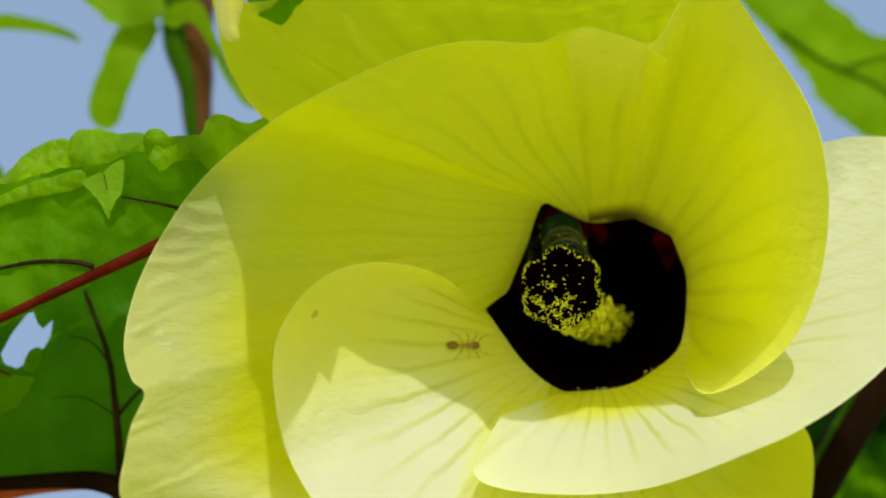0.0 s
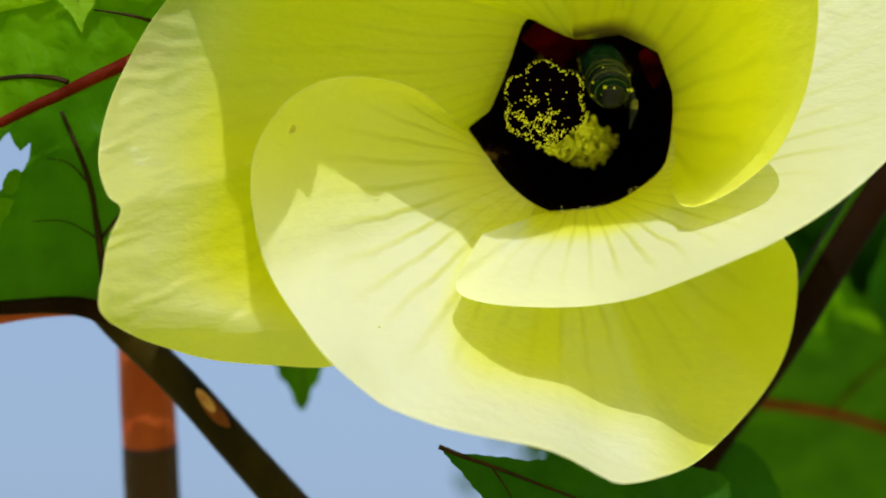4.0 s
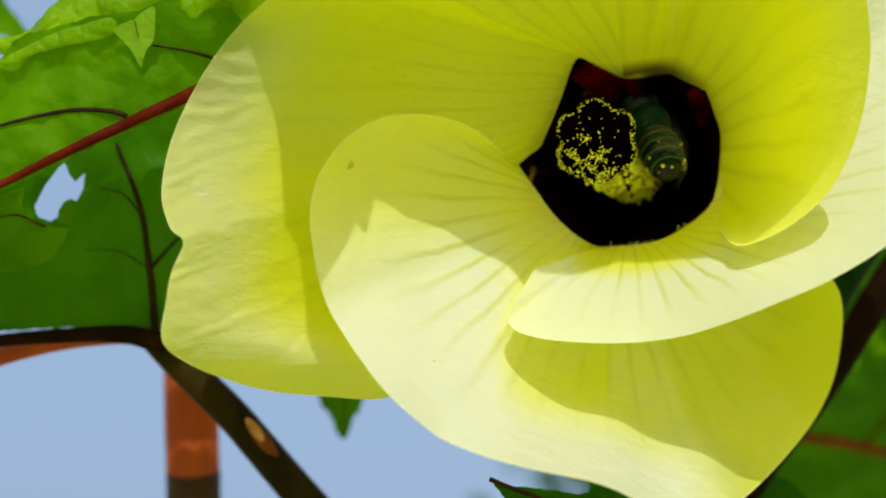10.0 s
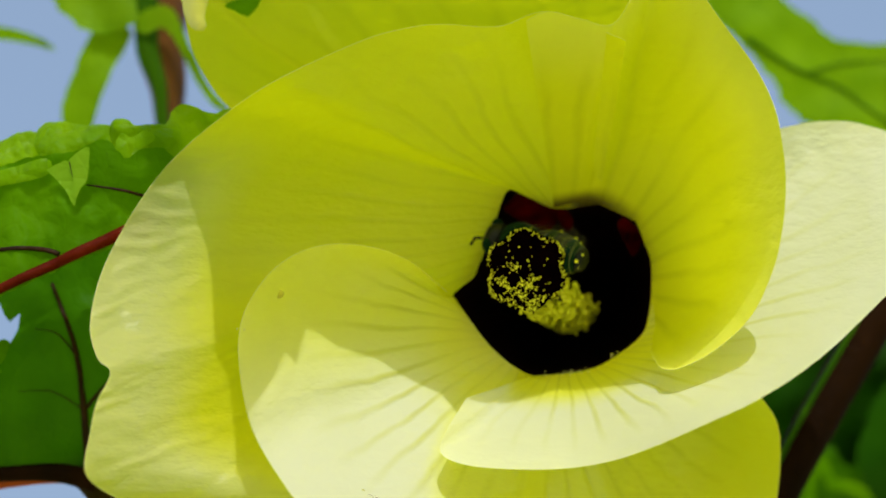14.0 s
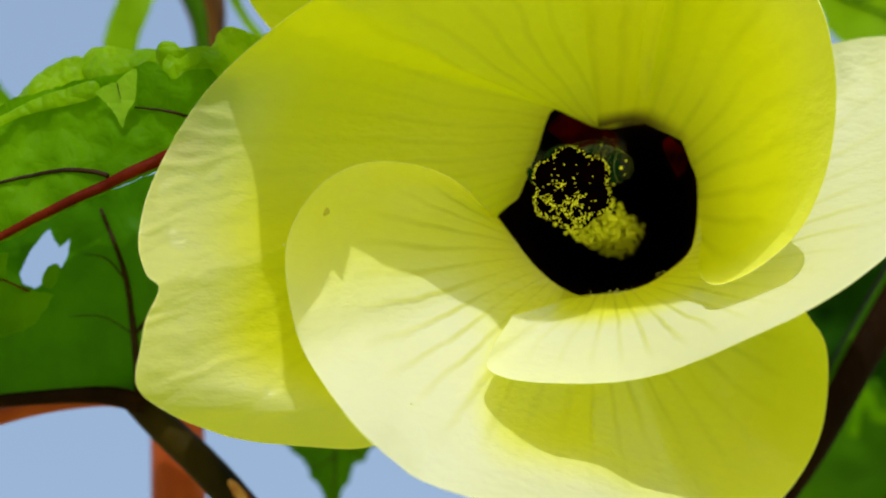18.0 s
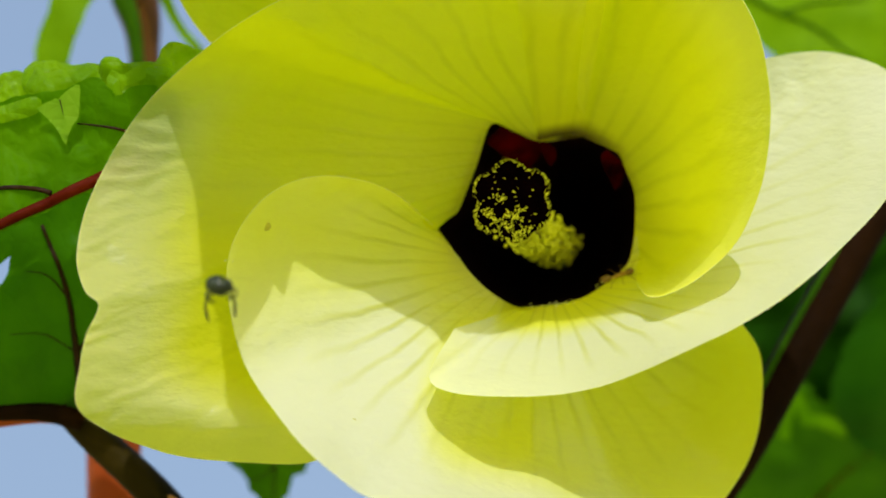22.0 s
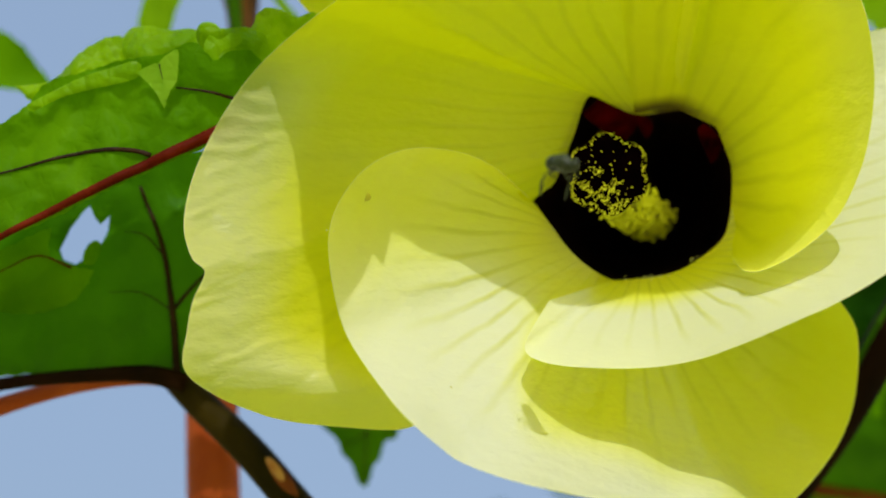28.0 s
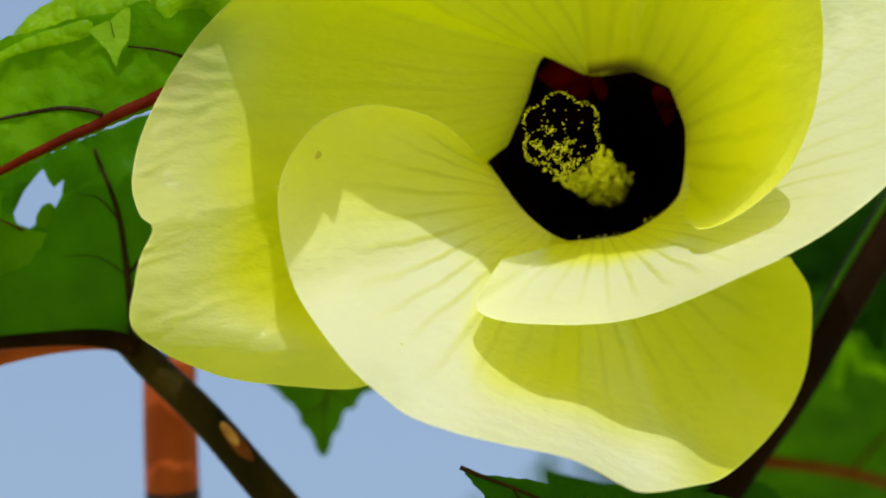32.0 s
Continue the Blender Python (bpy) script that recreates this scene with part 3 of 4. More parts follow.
        bmesh.ops.create_icosphere(bm, subdivisions=1, radius=px(rng.uniform(0.9, 1.7)), matrix=Matrix.Translation(W(u, v, surf(u, v) - 0.002)))
    tagged(part("loose_pollen", bm, RIM, flower, "pollen grains fallen on the petal edges"), kind="stuff")
    for u, v, size in ((553, 550, 9), (702, 905, 3)):
        bm = bmesh.new()
        bmesh.ops.create_uvsphere(bm, u_segments=10, v_segments=6, radius=px(size), matrix=Matrix.Translation(W(u, v, surf(u, v) - 0.0006)) @ Matrix.Diagonal((1, 0.12, 0.8, 1)))
        part("blemish", bm, BLEMISH, flower, "faint brownish speck on the petal")
    return flower


build_flower()


def leaf(plant, points, mat, label, veins=(), teeth=4.0, wave=0.006, seed=0, hole=None, grid=22.0, vein_mat=None, bulge=0.0, shift=0.0):
    """A leaf as a part of its plant, with raised veins as its own parts."""
    bm, depth = blade([(u, v, d + shift) for u, v, d in points], teeth, grid, wave, seed, hole, bulge)
    ob = part("leaf", bm, mat, plant, label)
    for vein, width, *tint in veins:
        c = spline([(u, v, 0) for u, v in vein], 26)
        places = [W(u, v, depth(u, v) - 0.002) for u, v, _ in c]
        part("vein", tube(places, [px(width) * (1 - 0.6 * k / 25) for k in range(26)], 8), tint[0] if tint else vein_mat or VEIN, ob, "raised leaf vein")
    return ob


def stalk(plant, name, points, radii, mat, label, count=30):
    r = np.interp(np.linspace(0, 1, count), np.linspace(0, 1, len(radii)), radii)
    return part(name, tube(along(points, count), [px(k, points[0][2]) for k in r], 18), mat, plant, label)


def grounded(u, v, d, mat, plant, radius, label):
    """A stem from a place straight down to the ground."""
    top = W(u, v, d)
    foot = (BASE.inverted() @ (Matrix.Diagonal((1, 1, 0, 1)) @ (BASE @ top)))
    places = [top.lerp(foot, k / 12) for k in range(13)]
    return part("lower_stem", tube(places, [px(radius, d) * (1 + 0.5 * k / 12) for k in range(13)], 14), mat, plant, label)


def cast(u, v, height):
    """The place above a petal, on its way to the sun, in one sheet across the sunlight."""
    p = W(u, v, surf(u, v))
    return p + SUN_LOCAL * (height - (p - W(784, 441, 0.9)).dot(SUN_LOCAL))


STIRRED = []  # the blades of the leaf that the wind stirs


def build_near_plant():
    base = W(300, 1400, 1.25)
    plant = thing("okra_plant", base, "okra plant with reddish stems and big green lobed leaves", "plant")
    # the puckered leaf beside the flower
    STIRRED.append(leaf(plant, [(-260, 450, .93), (-120, 410, .93), (-60, 372, .93), (-20, 330, .925), (50, 312, .93), (100, 296, .93), (145, 290, .925), (190, 284, .92), (218, 272, .915), (245, 262, .91), (262, 275, .91), (285, 300, .905), (310, 282, .905), (350, 280, .91), (372, 300, .93),
                   (392, 318, .94), (372, 400, .94), (300, 440, .92), (180, 490, .91), (60, 545, .90), (-60, 600, .90), (-200, 640, .90), (-300, 560, .92)], LEAF,
         "bright green okra leaf with puckered surface and red midrib",
         [([(330, 405), (270, 434), (120, 503), (0, 560), (-200, 660)], 11), ([(165, 468), (140, 460), (80, 458), (20, 466), (-120, 500)], 4.5, VEIN_DARK), ([(345, 372), (290, 358), (260, 352), (215, 344)], 3.6, VEIN_DARK)], 4, 0.010, 11, grid=8))
    STIRRED.append(leaf(plant, [(-60, 372, .918), (-5, 345, .915), (45, 322, .915), (100, 306, .912), (145, 296, .91), (152, 318, .905), (130, 332, .905), (60, 346, .906), (0, 362, .908), (-50, 385, .91)], LEAF_LOBE_LIT, "pale folded margin of the leaf", (), 1.5, 0.004, 31, grid=7, bulge=0.003, shift=0.008))
    STIRRED.append(leaf(plant, [(-80, 330, .96), (-10, 320, .955), (30, 282, .955), (60, 258, .96), (100, 242, .96), (128, 244, .955), (140, 268, .945), (130, 310, .94), (110, 330, .935), (40, 345, .935), (-40, 360, .94)], LEAF_LOBE_LIT, "glossy bulging lobe of the leaf", (), 4, 0.014, 21, grid=7, bulge=0.012, shift=0.022))
    STIRRED.append(leaf(plant, [(118, 262, .955), (132, 230, .96), (165, 224, .96), (210, 232, .955), (255, 232, .95), (262, 262, .94), (240, 285, .935), (200, 300, .93), (150, 300, .935), (128, 290, .94)], LEAF_LOBE_LIT, "rolled lobe of the leaf", (), 3, 0.010, 22, grid=7, bulge=0.012, shift=0.022))
    STIRRED.append(leaf(plant, [(252, 240, .93), (262, 226, .93), (285, 224, .925), (298, 236, .92), (330, 235, .92), (356, 232, .92), (366, 208, .925), (388, 196, .93), (412, 206, .935), (440, 214, .945), (468, 204, .955), (476, 222, .96), (430, 262, .955), (396, 306, .945), (350, 296, .925), (310, 296, .915), (280, 310, .91), (262, 286, .92)], LEAF_LOBE_LIT,
         "curled crinkled edge of the leaf", (), 3, 0.016, 23, grid=7, bulge=0.012, shift=0.014))
    STIRRED.append(leaf(plant, [(266, 268, .914), (278, 252, .912), (296, 262, .910), (318, 248, .910), (338, 262, .910), (318, 276, .908), (300, 282, .906), (286, 304, .905), (270, 288, .910)], LEAF_LOBE_LIT, "small pale fold on the leaf", (), 1, 0.004, 24, grid=6, bulge=0.001))
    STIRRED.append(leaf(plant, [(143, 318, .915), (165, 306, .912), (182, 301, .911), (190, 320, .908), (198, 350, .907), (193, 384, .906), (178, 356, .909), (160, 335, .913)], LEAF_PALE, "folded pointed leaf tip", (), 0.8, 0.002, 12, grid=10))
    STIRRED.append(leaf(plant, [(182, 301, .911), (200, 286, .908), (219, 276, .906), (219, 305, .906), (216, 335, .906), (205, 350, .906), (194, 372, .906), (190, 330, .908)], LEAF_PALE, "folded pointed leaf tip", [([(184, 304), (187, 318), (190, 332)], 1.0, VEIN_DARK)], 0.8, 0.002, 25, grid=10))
    # the leaf with an eaten hole, its shade put into a darker green
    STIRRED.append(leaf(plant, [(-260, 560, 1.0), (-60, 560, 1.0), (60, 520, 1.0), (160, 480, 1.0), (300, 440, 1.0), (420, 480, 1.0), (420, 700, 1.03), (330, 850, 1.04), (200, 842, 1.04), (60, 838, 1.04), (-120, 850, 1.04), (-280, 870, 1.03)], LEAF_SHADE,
         "okra leaf with an insect-eaten hole, its shade painted in dark green",
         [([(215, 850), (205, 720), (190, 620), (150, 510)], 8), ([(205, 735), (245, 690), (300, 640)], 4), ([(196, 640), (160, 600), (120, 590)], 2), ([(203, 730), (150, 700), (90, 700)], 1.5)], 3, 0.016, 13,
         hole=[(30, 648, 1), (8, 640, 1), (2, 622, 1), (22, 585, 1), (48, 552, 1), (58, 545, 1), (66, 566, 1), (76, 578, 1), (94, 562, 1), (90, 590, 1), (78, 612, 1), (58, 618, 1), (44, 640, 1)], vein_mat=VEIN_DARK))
    STIRRED.append(leaf(plant, [(42, 650, .985), (44, 632, .985), (54, 616, .98), (68, 610, .98), (76, 618, .98), (70, 640, .985), (58, 655, .985)], LEAF, "curled rim of the eaten hole", (), 1, 0.004, 26, grid=9))
    STIRRED.append(leaf(plant, [(-140, 640, .96), (-60, 608, .95), (-18, 590, .95), (-22, 625, .965), (-8, 650, .97), (35, 660, .985), (60, 668, .99), (20, 720, 1.0), (-60, 740, 1.0), (-160, 720, 1.0)], LEAF, "lighter lower lobe of the leaf", [([(20, 660), (-40, 640), (-120, 670)], 2)], 4, 0.01, 27, grid=16))
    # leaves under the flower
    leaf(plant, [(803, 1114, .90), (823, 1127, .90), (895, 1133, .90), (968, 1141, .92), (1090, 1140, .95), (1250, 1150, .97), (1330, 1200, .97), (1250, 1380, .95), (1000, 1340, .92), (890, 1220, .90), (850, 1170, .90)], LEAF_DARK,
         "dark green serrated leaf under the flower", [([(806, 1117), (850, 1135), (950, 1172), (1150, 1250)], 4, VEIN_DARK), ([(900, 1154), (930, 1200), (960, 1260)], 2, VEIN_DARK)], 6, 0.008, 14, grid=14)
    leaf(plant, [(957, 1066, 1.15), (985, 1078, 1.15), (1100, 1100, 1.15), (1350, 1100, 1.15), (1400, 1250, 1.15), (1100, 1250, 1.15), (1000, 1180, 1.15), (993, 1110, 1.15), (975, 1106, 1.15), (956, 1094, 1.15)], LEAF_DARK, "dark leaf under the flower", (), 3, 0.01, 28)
    # an unseen leaf overhead, shaped by the toothed shade it throws on the flower
    ring = [(380, 320), (402, 400), (425, 460), (434, 520), (437, 600), (440, 655), (464, 700), (474, 800), (477, 868), (532, 868), (528, 850), (500, 765), (512, 752), (545, 700), (565, 652), (584, 674), (592, 640), (600, 612), (625, 622), (660, 640), (720, 660), (790, 700), (840, 722), (885, 734),
            (940, 742), (1040, 716), (1120, 714), (1200, 712), (1260, 690), (1350, 615), (1425, 500), (1450, 380)]
    places = [cast(u, v, 0.047) for u, v in ring]
    # its upper side, by distance to the right and up across the sunlight
    for x, w in ((.277, .79), (.272, .87), (.24, .915), (.20, .938), (.15, .945), (.10, .935), (.075, .950), (.05, .934), (.02, .950), (-.01, .936), (-.04, .955), (-.08, .96), (-.13, .95), (-.19, .92), (-.19, .86), (-.165, .78)):
        p = Vector((x, 0.83 * w, 0.55 * w)) * D
        places.append(p + SUN_LOCAL * (0.047 - (p - W(784, 441, 0.9)).dot(SUN_LOCAL)))
    mid = sum(places, Vector()) / len(places)
    ax = SUN_LOCAL.cross(Vector((0, 1, 0.2))).normalized()
    ay = SUN_LOCAL.cross(ax)
    flat = [Vector(((p - mid).dot(ax), (p - mid).dot(ay))) for p in places]
    low = [min(p[k] for p in flat) for k in (0, 1)]
    high = [max(p[k] for p in flat) for k in (0, 1)]
    inner = [Vector((x, y)) for x in np.arange(low[0], high[0], 0.0022) for y in np.arange(low[1], high[1], 0.0022)]
    vs, _, fs, *_ = geometry.delaunay_2d_cdt(flat + inner, [(k, (k + 1) % len(flat)) for k in range(len(flat))], [], 1, 1e-7)
    bm = bmesh.new()
    made = [bm.verts.new(mid + ax * p.x + ay * p.y + SUN_LOCAL * 0.0015 * noise.noise(Vector((p.x * 90, p.y * 90, 3)))) for p in vs]
    for f in fs:
        bm.faces.new([made[k] for k in f])
    over = part("leaf", bm, LEAF_OVERHEAD, plant, "unseen toothed leaf above the flower, shading it and filling the shade yellow")
    edge = places[len(ring) + 4]
    part("leaf_stalk", tube([edge.lerp(W(2200, 250, 1.12), k / 9) for k in range(10)], px(14), 10), STEM_DARK, over, "dark leaf stalk")
    # stalks and stems
    stalk(plant, "petiole", [(-300, 900, 1.02), (-100, 862, 1.02), (60, 848, 1.02), (160, 846, 1.03), (224, 862, 1.04)], (13, 12, 12, 14, 20), STEM_DARK, "dark leaf stalk")
    stalk(plant, "petiole", [(-300, 960, 1.05), (-160, 915, 1.05), (-40, 878, 1.05), (60, 858, 1.05), (150, 853, 1.05), (200, 862, 1.05)], (18, 18, 17, 15, 12, 7), STEM_RED, "red-brown leaf stalk")
    branch = stalk(plant, "branch", [(196, 830, 1.06), (254, 895, 1.06), (344, 985, 1.06), (440, 1100, 1.06), (615, 1310, 1.06), (780, 1520, 1.06)], (28, 30, 32, 35, 38, 42), STEM_BRANCH, "dark green-brown branch")
    bm = bmesh.new()
    bmesh.ops.create_uvsphere(bm, u_segments=20, v_segments=12, radius=px(24), matrix=Matrix.Translation(W(388, 1018, 1.0455)) @ pose(0, 0, 0, 0, -36, 0) @ Matrix.Diagonal((0.40, 0.2, 1.15, 1)))
    part("scar", bm, SCAR, branch, "pale worn leaf scar")
    bm = bmesh.new()
    bmesh.ops.create_uvsphere(bm, u_segments=20, v_segments=12, radius=px(46), matrix=Matrix.Translation(W(398, 1042, 1.0495)) @ pose(0, 0, 0, 0, -36, 0) @ Matrix.Diagonal((0.46, 0.2, 1.15, 1)))
    part("worn_bark", bm, BARK_RED, branch, "reddish-brown worn bark round the scar")
    stalk(plant, "main_stem", [(280, 850, 1.25), (280, 960, 1.25), (281, 1040, 1.25), (282, 1094, 1.25)], (47, 47, 48, 48), STEM_RED, "thick reddish stem")
    # the shadow across the lower stem is painted as a dark sleeve
    stalk(plant, "stem_shadow", [(282, 1084, 1.25), (284, 1200, 1.25), (300, 1420, 1.25)], (48.6, 49, 50), STEM_LOW, "lower stem, a shadow painted as dark brown")
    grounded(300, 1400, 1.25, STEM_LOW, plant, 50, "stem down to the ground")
    grounded(770, 1510, 1.06, STEM_DARK, plant, 40, "branch down to the ground")
    stalk(plant, "side_stem", [(2215, 245, 1.12), (1960, 210, 1.14), (1760, 305, 1.15), (1640, 525, 1.15), (1500, 760, 1.15), (1400, 935, 1.15), (1290, 1095, 1.15), (1100, 1400, 1.12), (800, 1540, 1.08)], (26, 32, 38, 38, 37, 34, 30, 30, 30), STEM_DARK, "dark reddish stem behind the flower", 56)
    stalk(plant, "side_stem", [(1735, 300, 1.14), (1612, 525, 1.14), (1470, 760, 1.14), (1380, 930, 1.14)], (6, 6, 6, 6), LEAF_MID, "green ridge along the stem")
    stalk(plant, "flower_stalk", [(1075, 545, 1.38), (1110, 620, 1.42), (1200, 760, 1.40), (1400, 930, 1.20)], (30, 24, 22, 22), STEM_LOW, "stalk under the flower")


def build_far_plants():
    plant = thing("okra_plant", W(330, 1500, 1.7), "out-of-focus okra plant with a hanging bud", "plant")
    stalk(plant, "stem", [(368, 330, 1.34), (350, 212, 1.34), (345, 137, 1.34), (333, 76, 1.34), (331, 5, 1.34), (326, -77, 1.34)], (22, 24, 28, 42, 48, 52), STEM_FAR, "brown stem against the sky")
    stalk(plant, "stem", [(352, 320, 1.31), (338, 214, 1.31), (330, 138, 1.31), (310, 77, 1.31), (308, 6, 1.31), (307, -76, 1.31)], (9, 10, 12, 20, 22, 24), LEAF_MID, "green side of the stem")
    bm = bmesh.new()
    bmesh.ops.create_uvsphere(bm, u_segments=24, v_segments=14, radius=px(130, 1.35), matrix=Matrix.Translation(W(255, -105, 1.35)) @ Matrix.Diagonal((1.15, 0.9, 0.75, 1)))
    part("bud", bm, STEM_LOW, plant, "dark reddish seed bud")
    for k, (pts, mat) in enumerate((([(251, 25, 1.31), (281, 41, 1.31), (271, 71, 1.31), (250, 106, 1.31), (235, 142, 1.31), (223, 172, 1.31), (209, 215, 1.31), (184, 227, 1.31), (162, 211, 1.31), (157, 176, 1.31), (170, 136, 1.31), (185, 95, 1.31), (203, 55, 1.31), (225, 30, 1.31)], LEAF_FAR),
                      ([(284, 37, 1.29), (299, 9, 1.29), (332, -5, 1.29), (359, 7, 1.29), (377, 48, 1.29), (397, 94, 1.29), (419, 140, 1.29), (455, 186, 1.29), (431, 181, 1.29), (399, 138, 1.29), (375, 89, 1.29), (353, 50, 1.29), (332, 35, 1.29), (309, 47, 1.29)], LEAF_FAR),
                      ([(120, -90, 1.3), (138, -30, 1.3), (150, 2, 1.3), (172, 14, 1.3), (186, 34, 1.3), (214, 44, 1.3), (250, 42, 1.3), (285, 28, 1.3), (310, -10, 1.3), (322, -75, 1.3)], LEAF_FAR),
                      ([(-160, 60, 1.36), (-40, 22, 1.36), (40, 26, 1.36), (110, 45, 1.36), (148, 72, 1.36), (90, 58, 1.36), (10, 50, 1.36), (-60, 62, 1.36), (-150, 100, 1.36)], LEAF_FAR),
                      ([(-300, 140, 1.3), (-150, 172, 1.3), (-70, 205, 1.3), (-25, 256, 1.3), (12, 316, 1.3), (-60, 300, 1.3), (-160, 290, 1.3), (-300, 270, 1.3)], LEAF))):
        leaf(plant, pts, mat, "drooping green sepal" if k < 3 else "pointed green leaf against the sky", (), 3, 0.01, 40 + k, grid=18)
    leaf(plant, [(430, -20, .99), (455, 20, .98), (500, 40, .975), (520, 15, .975), (540, -20, .98), (480, -60, .99)], LEAF, "small green leaf tucked behind a petal", (), 4, 0.006, 50, grid=12)
    stalk(plant, "stem", [(372, 290, 1.36), (350, 500, 1.45), (290, 900, 1.6), (282, 1500, 1.8)], (30, 30, 32, 34), STEM_LOW, "brown stem")
    leaf(plant, [(440, 880, 1.28), (470, 850, 1.28), (560, 840, 1.28), (650, 870, 1.28), (648, 905, 1.28), (624, 912, 1.28), (612, 938, 1.28), (592, 944, 1.28), (585, 975, 1.28), (572, 990, 1.28), (566, 1012, 1.28), (555, 1028, 1.28), (543, 1010, 1.28), (533, 984, 1.28), (519, 970, 1.28), (510, 942, 1.28), (492, 925, 1.28), (472, 904, 1.28)], LEAF_MID,
         "lobed green leaf hanging behind the flower", [([(570, 850), (562, 920), (555, 1018)], 3), ([(566, 900), (590, 920), (612, 930)], 2), ([(562, 925), (540, 940), (516, 948)], 2)], 4, 0.008, 15, grid=12, vein_mat=VEIN_DARK)
    grounded(282, 1490, 1.8, STEM_LOW, plant, 36, "stem down to the ground")

    other = thing("okra_plant", W(1700, 1500, 2.0), "okra plant behind, with broad sunlit leaves", "plant")
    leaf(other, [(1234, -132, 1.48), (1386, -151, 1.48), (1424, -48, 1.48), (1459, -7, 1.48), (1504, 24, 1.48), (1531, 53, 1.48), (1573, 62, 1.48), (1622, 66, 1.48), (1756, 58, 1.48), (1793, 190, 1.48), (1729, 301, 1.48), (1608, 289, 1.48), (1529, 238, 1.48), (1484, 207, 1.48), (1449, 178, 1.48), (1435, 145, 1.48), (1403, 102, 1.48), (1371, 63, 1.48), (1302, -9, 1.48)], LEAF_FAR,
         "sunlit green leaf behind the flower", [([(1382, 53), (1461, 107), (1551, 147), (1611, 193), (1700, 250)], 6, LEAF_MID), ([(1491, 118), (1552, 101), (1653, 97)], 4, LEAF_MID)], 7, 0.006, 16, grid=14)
    leaf(other, [(1400, 900, 1.55), (1440, 840, 1.55), (1480, 795, 1.55), (1515, 782, 1.55), (1545, 815, 1.55), (1600, 826, 1.55), (1650, 850, 1.6), (1800, 860, 1.65), (1950, 1000, 1.8), (1900, 1300, 1.9), (1500, 1400, 1.9), (1250, 1330, 1.85), (1180, 1150, 1.8), (1280, 1030, 1.75), (1340, 960, 1.65)], LEAF_MID,
         "green lobed leaf with a red vein behind the stem", [([(1310, 998), (1420, 1010), (1530, 1032), (1640, 1065), (1900, 1130)], 19, VEIN_FAR), ([(1290, 1040), (1340, 1120), (1380, 1260)], 9), ([(1500, 1020), (1560, 960), (1640, 900)], 5)], 10, 0.03, 17)
    # the lit edge of that leaf, painted as a strip of lighter green
    leaf(other, [(1463, 879, 1.5), (1474, 842, 1.5), (1484, 810, 1.5), (1497, 800, 1.5), (1514, 813, 1.5), (1521, 838, 1.5), (1546, 843, 1.5), (1575, 855, 1.5), (1591, 884, 1.5), (1568, 880, 1.5), (1538, 864, 1.5), (1508, 860, 1.5), (1498, 833, 1.5), (1489, 852, 1.5), (1483, 887, 1.5)], LEAF, "curled leaf margin, sunlight painted as a lighter green", (), 2, 0.006, 33, grid=10)
    # this leaf's shade is put into its dark green
    leaf(other, [(1560, 800, 1.5), (1600, 700, 1.5), (1680, 620, 1.5), (1850, 560, 1.5), (1880, 900, 1.6), (1700, 930, 1.6), (1590, 880, 1.55)], LEAF_DARK, "leaf behind the stem, its shade painted in dark green", (), 6, 0.02, 18)
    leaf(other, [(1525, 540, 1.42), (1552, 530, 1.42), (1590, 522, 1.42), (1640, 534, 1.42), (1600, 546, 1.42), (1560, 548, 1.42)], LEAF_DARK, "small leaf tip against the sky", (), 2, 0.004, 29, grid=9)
    stalk(other, "stem", [(1880, -60, 1.55), (1860, 400, 1.65), (1800, 900, 1.8), (1760, 1500, 2.0)], (24, 26, 30, 34), STEM_LOW, "green-brown stem")
    grounded(1760, 1490, 2.0, STEM_LOW, other, 34, "stem down to the ground")


build_near_plant()
build_far_plants()


# ---- a tree in the distance ----
def build_tree(x, y, height, spread, seed):
    rng = random.Random(seed)
    tree = new("tree")
    tree.location = (x, y, 0)
    tagged(tree, "blurred dark green tree in the distance", "tree")
    bm = tube([(0, 0, 0), (0.05, 0.02, height * 0.3), (0.0, 0.0, height * 0.6), (0.08, 0.0, height * 0.85)], (0.16, 0.12, 0.08, 0.03), 10)
    part("trunk", bm, STEM_LOW, tree, local=True)
    for k in range(7):
        a = 2 * math.pi * k / 7 + rng.random()
        z = height * rng.uniform(0.3, 0.6)
        part("limb", tube([(0, 0, z), (0.4 * spread * math.cos(a), 0.4 * spread * math.sin(a), z + 0.3), (0.8 * spread * math.cos(a), 0.8 * spread * math.sin(a), z + 0.5)], (0.06, 0.04, 0.015), 7), STEM_LOW, tree, local=True)
    verts, faces = [], []
    clumps = [(rng.gauss(0, spread * 0.5), rng.gauss(0, spread * 0.5), height * (1 - 0.85 * rng.random() ** 1.5)) for _ in range(420)]
    for cx, cy, cz in clumps:
        for _ in range(34):
            c = Vector((cx + rng.gauss(0, 0.16), cy + rng.gauss(0, 0.16), cz + rng.gauss(0, 0.13)))
            q = Euler((rng.uniform(-1, 1), rng.uniform(-1, 1), rng.uniform(0, 6.3))).to_matrix()
            n = len(verts)
            verts += [c + q @ Vector(p) for p in ((-0.07, 0, 0), (0, -0.035, 0.012), (0.08, 0, 0), (0, 0.035, 0.012))]
            faces.append((n, n + 1, n + 2, n + 3))
    me = bpy.data.meshes.new("crown")
    me.from_pydata(verts, [], faces)
    me.materials.append(LEAF_DARK)
    ob = new("crown", me)
    ob.parent = tree
    tagged(ob, "uneven crown of small leaves", kind="stuff")


build_tree(1.70, 4.2, 3.02, 0.86, 5)


